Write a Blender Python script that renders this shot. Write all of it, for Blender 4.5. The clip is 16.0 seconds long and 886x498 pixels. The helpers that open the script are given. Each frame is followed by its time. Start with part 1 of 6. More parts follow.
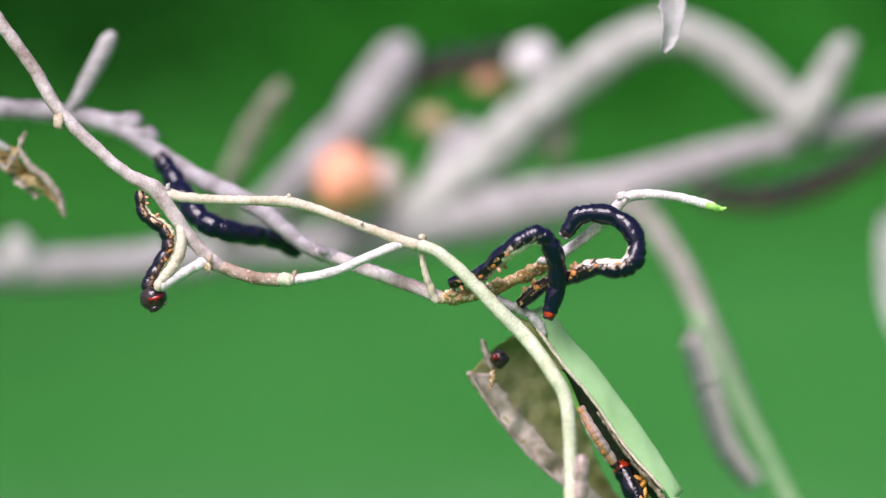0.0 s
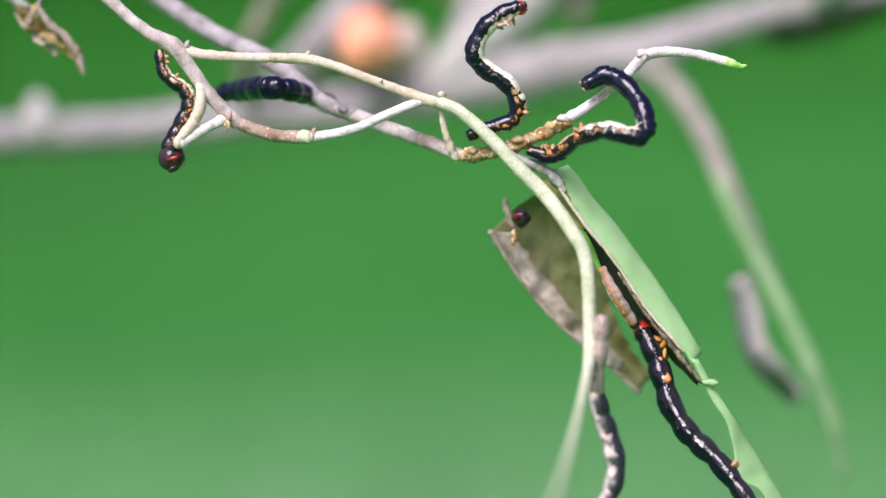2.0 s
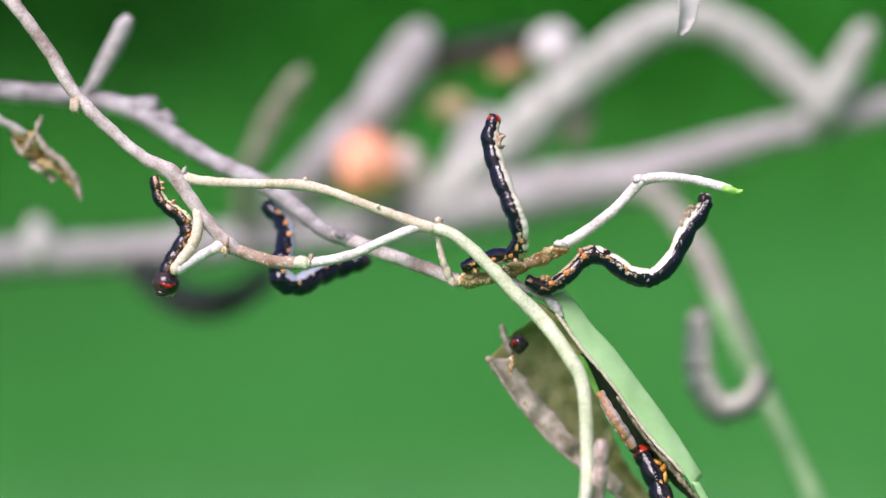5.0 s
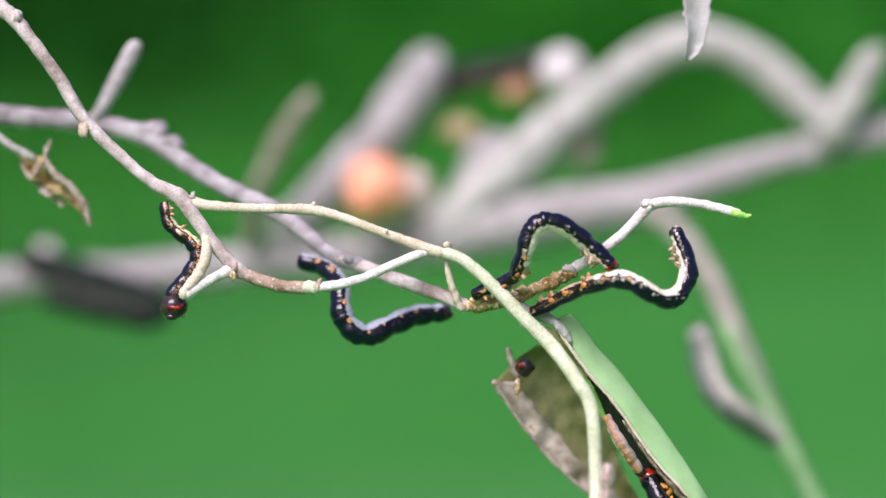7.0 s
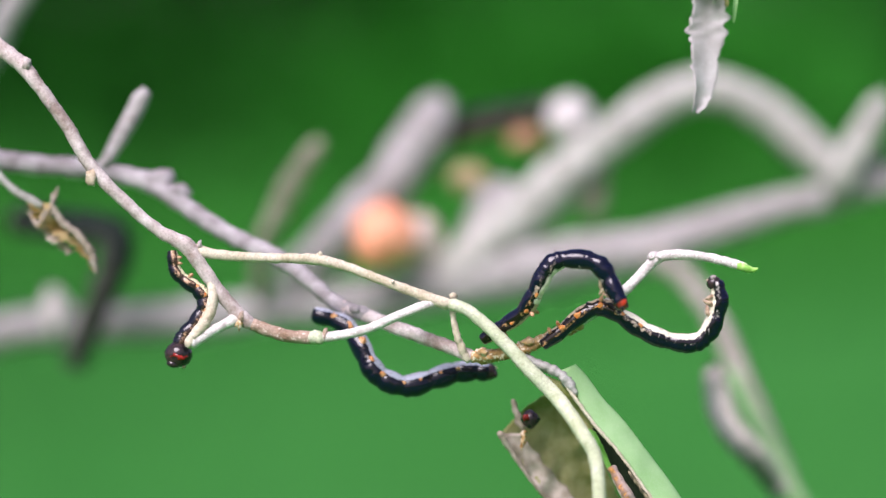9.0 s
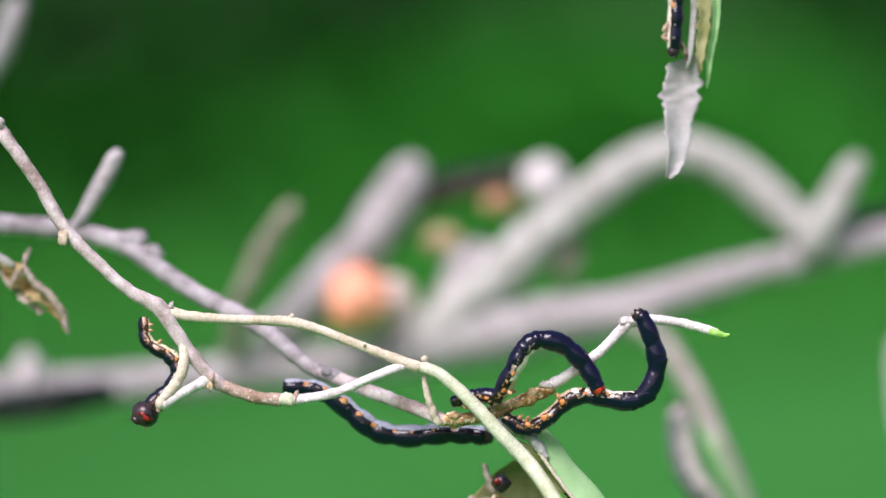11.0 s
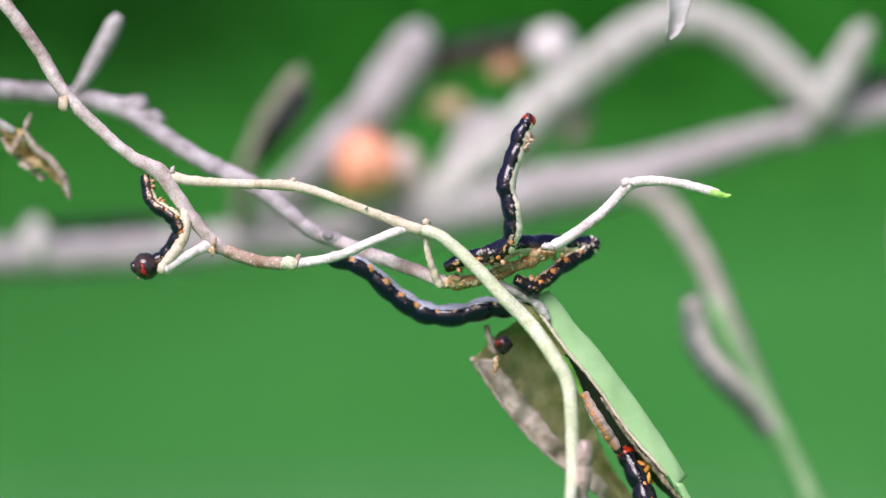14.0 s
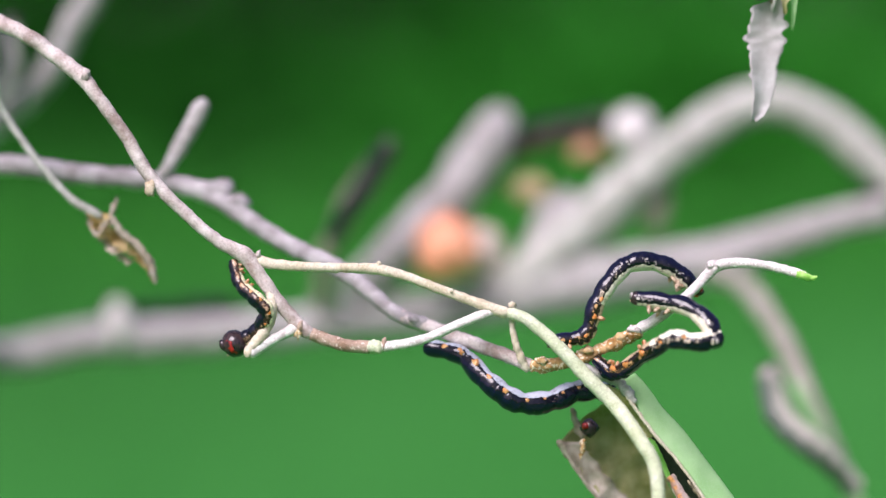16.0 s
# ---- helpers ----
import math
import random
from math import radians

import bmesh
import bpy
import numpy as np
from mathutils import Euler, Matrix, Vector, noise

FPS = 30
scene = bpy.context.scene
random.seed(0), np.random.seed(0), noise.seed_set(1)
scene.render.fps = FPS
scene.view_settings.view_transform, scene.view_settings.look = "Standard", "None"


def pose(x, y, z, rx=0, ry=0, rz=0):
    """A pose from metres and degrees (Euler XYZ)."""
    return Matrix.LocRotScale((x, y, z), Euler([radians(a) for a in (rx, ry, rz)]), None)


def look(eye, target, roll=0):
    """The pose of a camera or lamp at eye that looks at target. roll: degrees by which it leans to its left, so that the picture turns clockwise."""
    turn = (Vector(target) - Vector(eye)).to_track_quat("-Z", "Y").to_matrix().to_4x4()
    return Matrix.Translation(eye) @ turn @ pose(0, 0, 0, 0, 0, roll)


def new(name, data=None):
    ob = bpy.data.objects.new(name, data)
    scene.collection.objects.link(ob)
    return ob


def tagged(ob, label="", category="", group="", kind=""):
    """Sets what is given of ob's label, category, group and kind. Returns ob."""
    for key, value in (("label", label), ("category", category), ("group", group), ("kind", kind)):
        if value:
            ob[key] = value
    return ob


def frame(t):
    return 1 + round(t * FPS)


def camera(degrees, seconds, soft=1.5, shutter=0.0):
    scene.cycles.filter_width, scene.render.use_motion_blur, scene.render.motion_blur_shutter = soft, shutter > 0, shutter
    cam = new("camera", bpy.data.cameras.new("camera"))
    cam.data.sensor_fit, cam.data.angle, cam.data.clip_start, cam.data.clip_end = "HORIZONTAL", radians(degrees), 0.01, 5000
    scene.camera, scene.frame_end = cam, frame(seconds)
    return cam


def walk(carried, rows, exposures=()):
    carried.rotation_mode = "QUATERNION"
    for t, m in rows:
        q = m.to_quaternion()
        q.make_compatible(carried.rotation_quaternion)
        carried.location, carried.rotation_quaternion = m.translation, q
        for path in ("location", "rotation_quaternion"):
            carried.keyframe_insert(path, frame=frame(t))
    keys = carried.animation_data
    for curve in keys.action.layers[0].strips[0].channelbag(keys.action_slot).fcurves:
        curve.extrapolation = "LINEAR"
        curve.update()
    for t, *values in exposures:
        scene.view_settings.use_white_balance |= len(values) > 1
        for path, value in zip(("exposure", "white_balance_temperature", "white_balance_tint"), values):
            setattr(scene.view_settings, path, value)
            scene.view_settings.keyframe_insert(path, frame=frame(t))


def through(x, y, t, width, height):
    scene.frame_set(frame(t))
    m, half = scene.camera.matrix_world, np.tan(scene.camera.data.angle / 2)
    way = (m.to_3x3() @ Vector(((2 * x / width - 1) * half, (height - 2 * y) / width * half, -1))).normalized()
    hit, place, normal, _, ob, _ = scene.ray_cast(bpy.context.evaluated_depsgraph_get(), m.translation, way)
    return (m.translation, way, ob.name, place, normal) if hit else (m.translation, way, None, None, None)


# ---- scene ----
# A sprig of a shrub with black looper caterpillars, seen close up before a lawn.
# The sprig's own space is in millimetres: x along the sprig, y away from the camera, z up.
SPRIG = pose(0, 0, 1.2, -4, 0, 0)

cam = camera(15.0, 16.0, soft=1.5)
cam.data.dof.use_dof = True
cam.data.dof.focus_distance = 0.61
cam.data.dof.aperture_fstop = 4.7
walk(cam, [
    (0.0, pose(0, -0.6085, 1.24255, 86.000, 0, 0.000)),
    (0.5, pose(0, -0.6085, 1.24255, 85.193, 0, 0.502)),
    (1.0, pose(0, -0.6085, 1.24255, 84.162, 0, 0.228)),
    (1.5, pose(0, -0.6085, 1.24255, 83.833, 0, 0.197)),
    (2.0, pose(0, -0.6085, 1.24255, 83.660, 0, 0.366)),
    (2.5, pose(0, -0.6085, 1.24255, 83.907, 0, 0.835)),
    (3.0, pose(0, -0.6085, 1.24255, 84.682, 0, 0.576)),
    (3.5, pose(0, -0.6085, 1.24255, 84.754, 0, 0.485)),
    (4.0, pose(0, -0.6085, 1.24255, 85.485, 0, 0.272)),
    (4.5, pose(0, -0.6085, 1.24255, 85.625, 0, 0.011)),
    (5.0, pose(0, -0.6085, 1.24255, 85.759, 0, 0.347)),
    (5.2, pose(0, -0.6085, 1.24255, 85.661, 0, 0.408)),
    (7.3, pose(0, -0.6085, 1.24255, 86.233, 0, 0.498)),
    (7.5, pose(0, -0.6085, 1.24255, 86.279, 0, 0.395)),
    (8.0, pose(0, -0.6085, 1.24255, 86.555, 0, 0.450)),
    (8.2, pose(0, -0.6085, 1.24255, 86.754, 0, 0.571)),
    (10.3, pose(0, -0.6085, 1.24255, 87.164, 0, 0.644)),
    (10.5, pose(0, -0.6085, 1.24255, 87.792, 0, 0.587)),
    (11.0, pose(0, -0.6085, 1.24255, 88.017, 0, 0.185)),
    (11.5, pose(0, -0.6085, 1.24255, 88.156, 0, 0.496)),
    (12.0, pose(0, -0.6085, 1.24255, 86.919, 0, 0.359)),
    (12.5, pose(0, -0.6085, 1.24255, 86.696, 0, 0.384)),
    (13.0, pose(0, -0.6085, 1.24255, 86.968, 0, -0.175)),
    (13.2, pose(0, -0.6085, 1.24255, 87.010, 0, 0.835)),
    (13.5, pose(0, -0.6085, 1.24255, 86.877, 0, 0.481)),
    (14.0, pose(0, -0.6085, 1.24255, 85.763, 0, 0.310)),
    (14.5, pose(0, -0.6085, 1.24255, 85.815, 0, 0.748)),
    (15.0, pose(0, -0.6085, 1.24255, 86.129, 0, 1.249)),
    (15.5, pose(0, -0.6085, 1.24255, 87.018, 0, 1.514)),
    (16.0, pose(0, -0.6085, 1.24255, 87.163, 0, 1.698)),
], [(0, 0.19, 6350, 28), (16, 0.19, 6350, 28)])

# the sprig sways a little on its stem: seconds, millimetres sideways and up, degrees of lean
SWAY = [(0.0, 0.00, -0.00, 0.00), (0.5, 0.38, 0.50, -0.60), (1.0, -0.18, 0.84, -0.05), (1.5, -0.30, 0.87, -0.44), (2.0, -0.37, 0.93, 0.00), (2.5, -0.45, 0.96, -0.43), (3.0, -0.47, 0.91, 0.28), (3.5, -0.49, 1.06, -0.00), (4.0, -0.73, 0.72, -0.24), (4.5, -0.72, 0.61, 0.51), (5.0, -0.73, 0.51, -0.10), (5.2, -0.74, 0.47, -0.28), (7.3, -0.82, 0.04, -0.06), (7.5, -0.83, -0.00, 0.13), (8.0, -0.91, -0.29, 0.00), (8.2, -0.95, -0.41, -0.37), (10.3, -1.37, -0.60, 1.85), (10.5, -1.40, -0.63, 0.67), (11.0, -1.54, -0.68, 0.83), (11.5, -1.65, -0.72, 1.46), (12.0, -1.80, -0.41, 1.46), (12.5, -1.96, -0.10, 0.79), (13.0, -2.34, 0.00, 1.01), (13.2, -2.48, 0.03, 1.26), (13.5, -2.58, 0.10, 0.81), (14.0, -2.58, 0.20, 0.41), (14.5, -2.39, -0.00, 0.79), (15.0, -2.13, -0.11, 1.08), (15.5, -1.88, -0.21, 0.35), (16.0, -1.77, 0.10, 0.11)]

# the hanging leaves turn a little on their stalks besides
LEAF_SWAY = [(0.0, 0.00, 0.00, 0.00), (0.5, -0.24, -0.16, -1.98), (1.0, -0.21, 0.45, -0.39), (1.5, 0.35, 0.38, -0.37), (2.0, 0.38, 0.78, 0.82), (2.5, 0.27, 0.47, 0.28), (3.0, -0.31, -0.14, -2.24), (3.5, -0.34, 0.35, -0.45), (4.0, -0.46, 0.16, -0.26), (4.5, -0.45, 0.30, 0.03), (5.0, -0.33, 0.06, -0.37), (5.2, -0.34, 0.02, -0.37), (7.3, -0.82, 0.04, -0.06), (7.5, -0.83, 0.00, 0.13), (8.0, -0.91, -0.29, 0.00), (8.2, -0.95, -0.41, -0.37), (10.3, -1.90, -1.34, -0.65), (10.5, -1.92, -1.38, -1.83), (11.0, -1.79, -1.04, -0.37), (11.5, -2.11, -1.37, -0.74), (12.0, -2.53, -1.45, -2.04), (12.5, -2.58, -1.00, -2.21), (13.0, -2.80, -0.65, -1.19), (13.2, -2.86, -0.50, -0.54), (13.5, -2.83, -0.26, -0.39), (14.0, -2.69, 0.05, -0.09), (14.5, -2.50, -0.15, 0.29), (15.0, -2.22, -0.23, 0.68), (15.5, -1.96, -0.33, -0.05), (16.0, -1.87, -0.05, -0.39)]

# ---- light: a bright overcast day ----
world = bpy.data.worlds.new("overcast_sky")
scene.world = world
world.use_nodes = True
sky = world.node_tree.nodes.new("ShaderNodeTexSky")
sky.sky_type, sky.sun_disc = "NISHITA", False
sky.sun_elevation, sky.sun_rotation = radians(48), radians(208)
sky.dust_density, sky.air_density = 4.0, 1.0
world.node_tree.links.new(sky.outputs[0], world.node_tree.nodes["Background"].inputs[0])
world.node_tree.nodes["Background"].inputs[1].default_value = 0.105

sun = new("sun", bpy.data.lights.new("sun", "SUN"))
sun.data.energy, sun.data.angle, sun.data.color = 4.0, radians(38), (1.0, 0.97, 0.975)
sun.matrix_world = look((-0.511, -0.961, 2.409), (0, 0, 1.2))


# ---- materials ----
def node(tree, kind, **values):
    n = tree.nodes.new(kind)
    for key, value in values.items():
        n.inputs[key.replace("_", " ")].default_value = value
    return n


def ramp(tree, source, stops):
    r = tree.nodes.new("ShaderNodeValToRGB")
    el = r.color_ramp.elements
    while len(el) < len(stops):
        el.new(0.5)
    for e, (at_, colour) in zip(el, stops):
        e.position, e.color = at_, (*colour, 1)
    tree.links.new(source, r.inputs[0])
    return r


def blend(tree, fac, a, b, mode="MIX"):
    m = tree.nodes.new("ShaderNodeMix")
    m.data_type, m.blend_type = "RGBA", mode
    for socket, value in ((m.inputs[0], fac), (m.inputs[6], a), (m.inputs[7], b)):
        if isinstance(value, (int, float)):
            socket.default_value = value
        elif isinstance(value, tuple):
            socket.default_value = (*value, 1)
        else:
            tree.links.new(value, socket)
    return m.outputs[2]


def surface(name, rough=0.6, bump=0.2, bump_scale=1500, spec=0.5, sheen=0.0):
    """A Principled material with its tree, its shader and object coordinates; bump is fine relief."""
    m = bpy.data.materials.new(name)
    m.use_nodes = True
    t = m.node_tree
    bsdf = t.nodes["Principled BSDF"]
    bsdf.inputs["Roughness"].default_value = rough
    bsdf.inputs["Specular IOR Level"].default_value = spec
    shift = t.nodes.new("ShaderNodeVectorMath")
    shift.operation = "MULTIPLY_ADD"
    t.links.new(t.nodes.new("ShaderNodeObjectInfo").outputs["Random"], shift.inputs[0])
    shift.inputs[1].default_value = (0.9, 0.7, 0.8)
    t.links.new(t.nodes.new("ShaderNodeTexCoord").outputs["Object"], shift.inputs[2])
    co = shift.outputs[0]
    if bump:
        n = node(t, "ShaderNodeTexNoise", Scale=bump_scale, Detail=4.0)
        t.links.new(co, n.inputs["Vector"])
        b = node(t, "ShaderNodeBump", Strength=bump, Distance=0.0002)
        t.links.new(n.outputs[0], b.inputs["Height"])
        t.links.new(b.outputs[0], bsdf.inputs["Normal"])
    return m, t, bsdf, co


def noisy(t, co, scale, detail=4.0, rough=0.6):
    n = node(t, "ShaderNodeTexNoise", Scale=scale, Detail=detail, Roughness=rough)
    t.links.new(co, n.inputs["Vector"])
    return n.outputs[0]


def bark(name, dark, mid, pale, specks, speck_amount=0.69, rough=0.75, bump=0.5):
    """Bark: broad stains, fine grain and pale lenticels."""
    m, t, bsdf, co = surface(name, rough, bump, 2600, 0.3)
    broad = ramp(t, noisy(t, co, 260, 3), [(0.32, dark), (0.5, mid), (0.68, pale)]).outputs[0]
    fine = ramp(t, noisy(t, co, 2200, 5), [(0.3, (0.58, 0.56, 0.55)), (0.58, (1.05, 1.05, 1.06))]).outputs[0]
    colour = blend(t, 0.7, broad, fine, "MULTIPLY")
    flecks = ramp(t, noisy(t, co, 900, 6, 0.75), [(0.30, (0.52, 0.40, 0.34)), (0.42, (1, 1, 1))]).outputs[0]
    colour = blend(t, 0.6, colour, flecks, "MULTIPLY")
    mask = ramp(t, noisy(t, co, 1500, 2), [(speck_amount, (0, 0, 0)), (speck_amount + 0.06, (1, 1, 1))]).outputs[0]
    colour = blend(t, mask, colour, specks)
    t.links.new(colour, bsdf.inputs["Base Color"])
    return m


def leafy(name, dark, pale, vein, rough=0.5, scale=160, through=0.25):
    m, t, bsdf, co = surface(name, rough, 0.25, 1800, 0.4)
    broad = ramp(t, noisy(t, co, scale, 4), [(0.3, dark), (0.7, pale)]).outputs[0]
    cells = t.nodes.new("ShaderNodeTexVoronoi")
    cells.feature = "DISTANCE_TO_EDGE"
    cells.inputs["Scale"].default_value = 1100
    t.links.new(co, cells.inputs["Vector"])
    net = ramp(t, cells.outputs[0], [(0.0, (0.3, 0.3, 0.3)), (0.05, (0, 0, 0))]).outputs[0]
    colour = blend(t, net, broad, vein)
    t.links.new(colour, bsdf.inputs["Base Color"])
    if through:
        thin = t.nodes.new("ShaderNodeBsdfTranslucent")
        t.links.new(colour, thin.inputs[0])
        mix = node(t, "ShaderNodeMixShader", Fac=through)
        t.links.new(bsdf.outputs[0], mix.inputs[1])
        t.links.new(thin.outputs[0], mix.inputs[2])
        t.links.new(mix.outputs[0], t.nodes["Material Output"].inputs[0])
    return m


def skin(name, back, flank, belly, patch, gloss=0.12, patchy=0.5, belly_top=0.285, spec=0.5):
    """Caterpillar skin, by height on the ring: cream belly, flank with pale patches, dark back."""
    m, t, bsdf, co = surface(name, gloss, 0.5, 620, spec)
    bsdf.inputs["IOR"].default_value = 1.5
    sep = t.nodes.new("ShaderNodeSeparateXYZ")
    t.links.new(t.nodes.new("ShaderNodeTexCoord").outputs["Object"], sep.inputs[0])
    add = node(t, "ShaderNodeMath")
    add.operation = "MULTIPLY_ADD"
    t.links.new(noisy(t, co, 800, 3), add.inputs[0])
    add.inputs[1].default_value = 0.0010
    t.links.new(sep.outputs[2], add.inputs[2])
    rng = t.nodes.new("ShaderNodeMapRange")
    t.links.new(add.outputs[0], rng.inputs[0])
    rng.inputs[1].default_value, rng.inputs[2].default_value = -0.0014, 0.0023
    base = ramp(t, rng.outputs[0], [(0.10, belly), (belly_top, belly), (belly_top + 0.035, flank), (0.52, flank), (0.64, back)]).outputs[0]
    band = ramp(t, rng.outputs[0], [(0.36, (0, 0, 0)), (0.41, (1, 1, 1)), (0.52, (1, 1, 1)), (0.58, (0, 0, 0))]).outputs[0]
    broken = ramp(t, noisy(t, co, 620, 4, 0.65), [(patchy, (0, 0, 0)), (patchy + 0.10, (1, 1, 1))]).outputs[0]
    both = blend(t, 1.0, band, broken, "MULTIPLY")
    freckle = ramp(t, noisy(t, co, 1300, 5, 0.7), [(0.36, (0.16, 0.12, 0.09)), (0.47, (1, 1, 1))]).outputs[0]
    marked = blend(t, 0.6, blend(t, both, base, patch), freckle, "MULTIPLY")
    t.links.new(marked, bsdf.inputs["Base Color"])
    rough = ramp(t, noisy(t, co, 1000, 3), [(0.3, (gloss * 0.7,) * 3), (0.75, (gloss * 2.0,) * 3)]).outputs[0]
    t.links.new(rough, bsdf.inputs["Roughness"])
    return m


def mottled(name, a, b, rough=0.5, scale=900, bump=0.3, spec=0.5, amount=(0.35, 0.65)):
    m, t, bsdf, co = surface(name, rough, bump, scale * 2, spec)
    t.links.new(ramp(t, noisy(t, co, scale, 4), [(amount[0], a), (amount[1], b)]).outputs[0], bsdf.inputs["Base Color"])
    return m


BARK_PINK = bark("pinkish_grey_bark", (0.287, 0.224, 0.195), (0.486, 0.428, 0.400), (0.646, 0.601, 0.576), (0.758, 0.721, 0.692), 0.72, 0.8, 0.8)
BARK_BROWN = bark("speckled_brown_bark", (0.27, 0.18, 0.12), (0.40, 0.295, 0.225), (0.51, 0.41, 0.33), (0.64, 0.54, 0.46), 0.60, 0.8, 1.0)
BARK_CREAM = bark("cream_young_bark", (0.490, 0.434, 0.296), (0.625, 0.567, 0.432), (0.689, 0.638, 0.512), (0.743, 0.700, 0.584), 0.66)
BARK_WHITE = bark("whitish_young_bark", (0.526, 0.478, 0.459), (0.698, 0.662, 0.640), (0.769, 0.743, 0.728), (0.850, 0.835, 0.808), 0.58, 0.8, 0.8)
BARK_GREEN = bark("pale_green_shoot_bark", (0.454, 0.523, 0.326), (0.550, 0.614, 0.426), (0.620, 0.659, 0.510), (0.682, 0.722, 0.611), 0.66)
BARK_LILAC = bark("lilac_grey_bark", (0.203, 0.188, 0.188), (0.323, 0.308, 0.313), (0.434, 0.422, 0.429), (0.609, 0.595, 0.591))
BARK_OCHRE = bark("ochre_knobbly_bark", (0.30, 0.15, 0.04), (0.50, 0.32, 0.13), (0.64, 0.52, 0.32), (0.78, 0.70, 0.54), 0.56, 0.8, 1.0)
BARK_GREY = bark("pale_grey_bark", (0.240, 0.230, 0.217), (0.364, 0.353, 0.344), (0.448, 0.439, 0.433), (0.522, 0.535, 0.539))
BARK_OLIVE = bark("olive_grey_bark", (0.259, 0.265, 0.226), (0.419, 0.428, 0.388), (0.519, 0.530, 0.497), (0.586, 0.600, 0.560))
BARK_TAUPE = bark("taupe_bark", (0.20, 0.195, 0.16), (0.30, 0.29, 0.245), (0.38, 0.37, 0.32), (0.46, 0.45, 0.40))
BARK_TAN = bark("crusty_tan_bud_scale", (0.26, 0.18, 0.09), (0.46, 0.38, 0.26), (0.62, 0.56, 0.44), (0.74, 0.69, 0.58), 0.6, 0.85, 1.0)
BARK_DUSK = bark("dusky_olive_bark", (0.17, 0.17, 0.115), (0.29, 0.285, 0.215), (0.40, 0.385, 0.31), (0.52, 0.50, 0.43))
SHOOT_DULL = bark("dull_green_shoot_bark", (0.16, 0.32, 0.14), (0.24, 0.42, 0.20), (0.34, 0.50, 0.28), (0.42, 0.55, 0.36))
LEAF_GREEN = leafy("pale_green_leaf", (0.36, 0.66, 0.28), (0.48, 0.76, 0.40), (0.58, 0.80, 0.50), 0.55, 160, 0.35)
LEAF_DEAD = leafy("withered_olive_leaf", (0.22, 0.25, 0.06), (0.46, 0.46, 0.24), (0.56, 0.54, 0.38), 0.85, 210, 0.3)
LEAF_RIM = mottled("withered_leaf_rim", (0.20, 0.17, 0.115), (0.50, 0.44, 0.37), 0.85, 300)
LEAF_GREY = leafy("shrivelled_grey_leaf", (0.40, 0.38, 0.37), (0.60, 0.59, 0.59), (0.34, 0.31, 0.29), 0.85, 200, 0.1)
LEAF_BROWN = leafy("shrivelled_ochre_leaf", (0.30, 0.19, 0.03), (0.56, 0.46, 0.24), (0.60, 0.55, 0.46), 0.8, 260, 0.15)
LEAF_TIP = mottled("bright_green_bud", (0.25, 0.60, 0.08), (0.42, 0.75, 0.20), 0.5)
DARK_RIM = mottled("dark_brown_leaf_edge", (0.03, 0.03, 0.012), (0.30, 0.26, 0.16), 0.7)
SKIN_BLACK = skin("glossy_black_skin", (0.003, 0.004, 0.020), (0.005, 0.005, 0.008), (0.80, 0.78, 0.62), (0.66, 0.55, 0.43), 0.06, 0.50, 0.285)
# whitish flank patches: pale markings that also stand in for glossy highlights
SKIN_FORE = skin("plain_glossy_black_skin", (0.003, 0.004, 0.020), (0.004, 0.004, 0.009), (0.74, 0.71, 0.56), (0.58, 0.54, 0.50), 0.06, 0.55, 0.27)
SKIN_DUSKY = skin("dusky_brown_black_skin", (0.005, 0.006, 0.016), (0.04, 0.022, 0.016), (0.80, 0.77, 0.50), (0.62, 0.40, 0.26), 0.15, 0.50)
SKIN_REAR = skin("black_skin_with_freckled_belly", (0.003, 0.004, 0.020), (0.012, 0.008, 0.006), (0.50, 0.40, 0.26), (0.60, 0.36, 0.16), 0.07, 0.52, 0.20)
SKIN_GREY = skin("grey_black_skin", (0.02, 0.025, 0.03), (0.035, 0.04, 0.045), (0.50, 0.48, 0.44), (0.45, 0.42, 0.4), 0.3, 0.5)
SKIN_ASH = skin("ash_grey_skin", (0.115, 0.140, 0.122), (0.20, 0.21, 0.175), (0.46, 0.44, 0.38), (0.34, 0.31, 0.27), 0.35, 0.5)
SKIN_COAL = skin("dull_coal_black_skin", (0.013, 0.021, 0.018), (0.018, 0.026, 0.021), (0.055, 0.06, 0.05), (0.06, 0.06, 0.05), 0.4, 0.6, 0.285, 0.12)
SKIN_SOOT = skin("sooty_black_skin", (0.010, 0.016, 0.014), (0.02, 0.022, 0.018), (0.10, 0.07, 0.045), (0.22, 0.12, 0.06), 0.35, 0.5, 0.285, 0.2)
SKIN_PINK = skin("pinkish_banded_skin", (0.40, 0.32, 0.29), (0.24, 0.17, 0.15), (0.58, 0.48, 0.42), (0.62, 0.50, 0.45), 0.35, 0.46)
# white flank dashes paint in the missing highlight line along with pale markings
SKIN_NIGHT = skin("jet_black_skin", (0.003, 0.004, 0.012), (0.004, 0.004, 0.008), (0.02, 0.02, 0.022), (0.66, 0.64, 0.64), 0.06, 0.51)
SKIN_BLUSH = skin("blush_pale_skin", (0.46, 0.36, 0.31), (0.34, 0.21, 0.15), (0.66, 0.56, 0.50), (0.62, 0.30, 0.08), 0.5, 0.46)
SPOT_PINK = mottled("pale_pink_spot", (0.62, 0.46, 0.42), (0.74, 0.62, 0.58), 0.5, 900)
LEAF_BRIGHT = leafy("fresh_green_leaf_sliver", (0.12, 0.42, 0.05), (0.24, 0.60, 0.12), (0.40, 0.70, 0.25), 0.45, 160, 0.35)
PIT_DARK = mottled("near_black_leaf", (0.012, 0.018, 0.010), (0.035, 0.045, 0.028), 0.8)
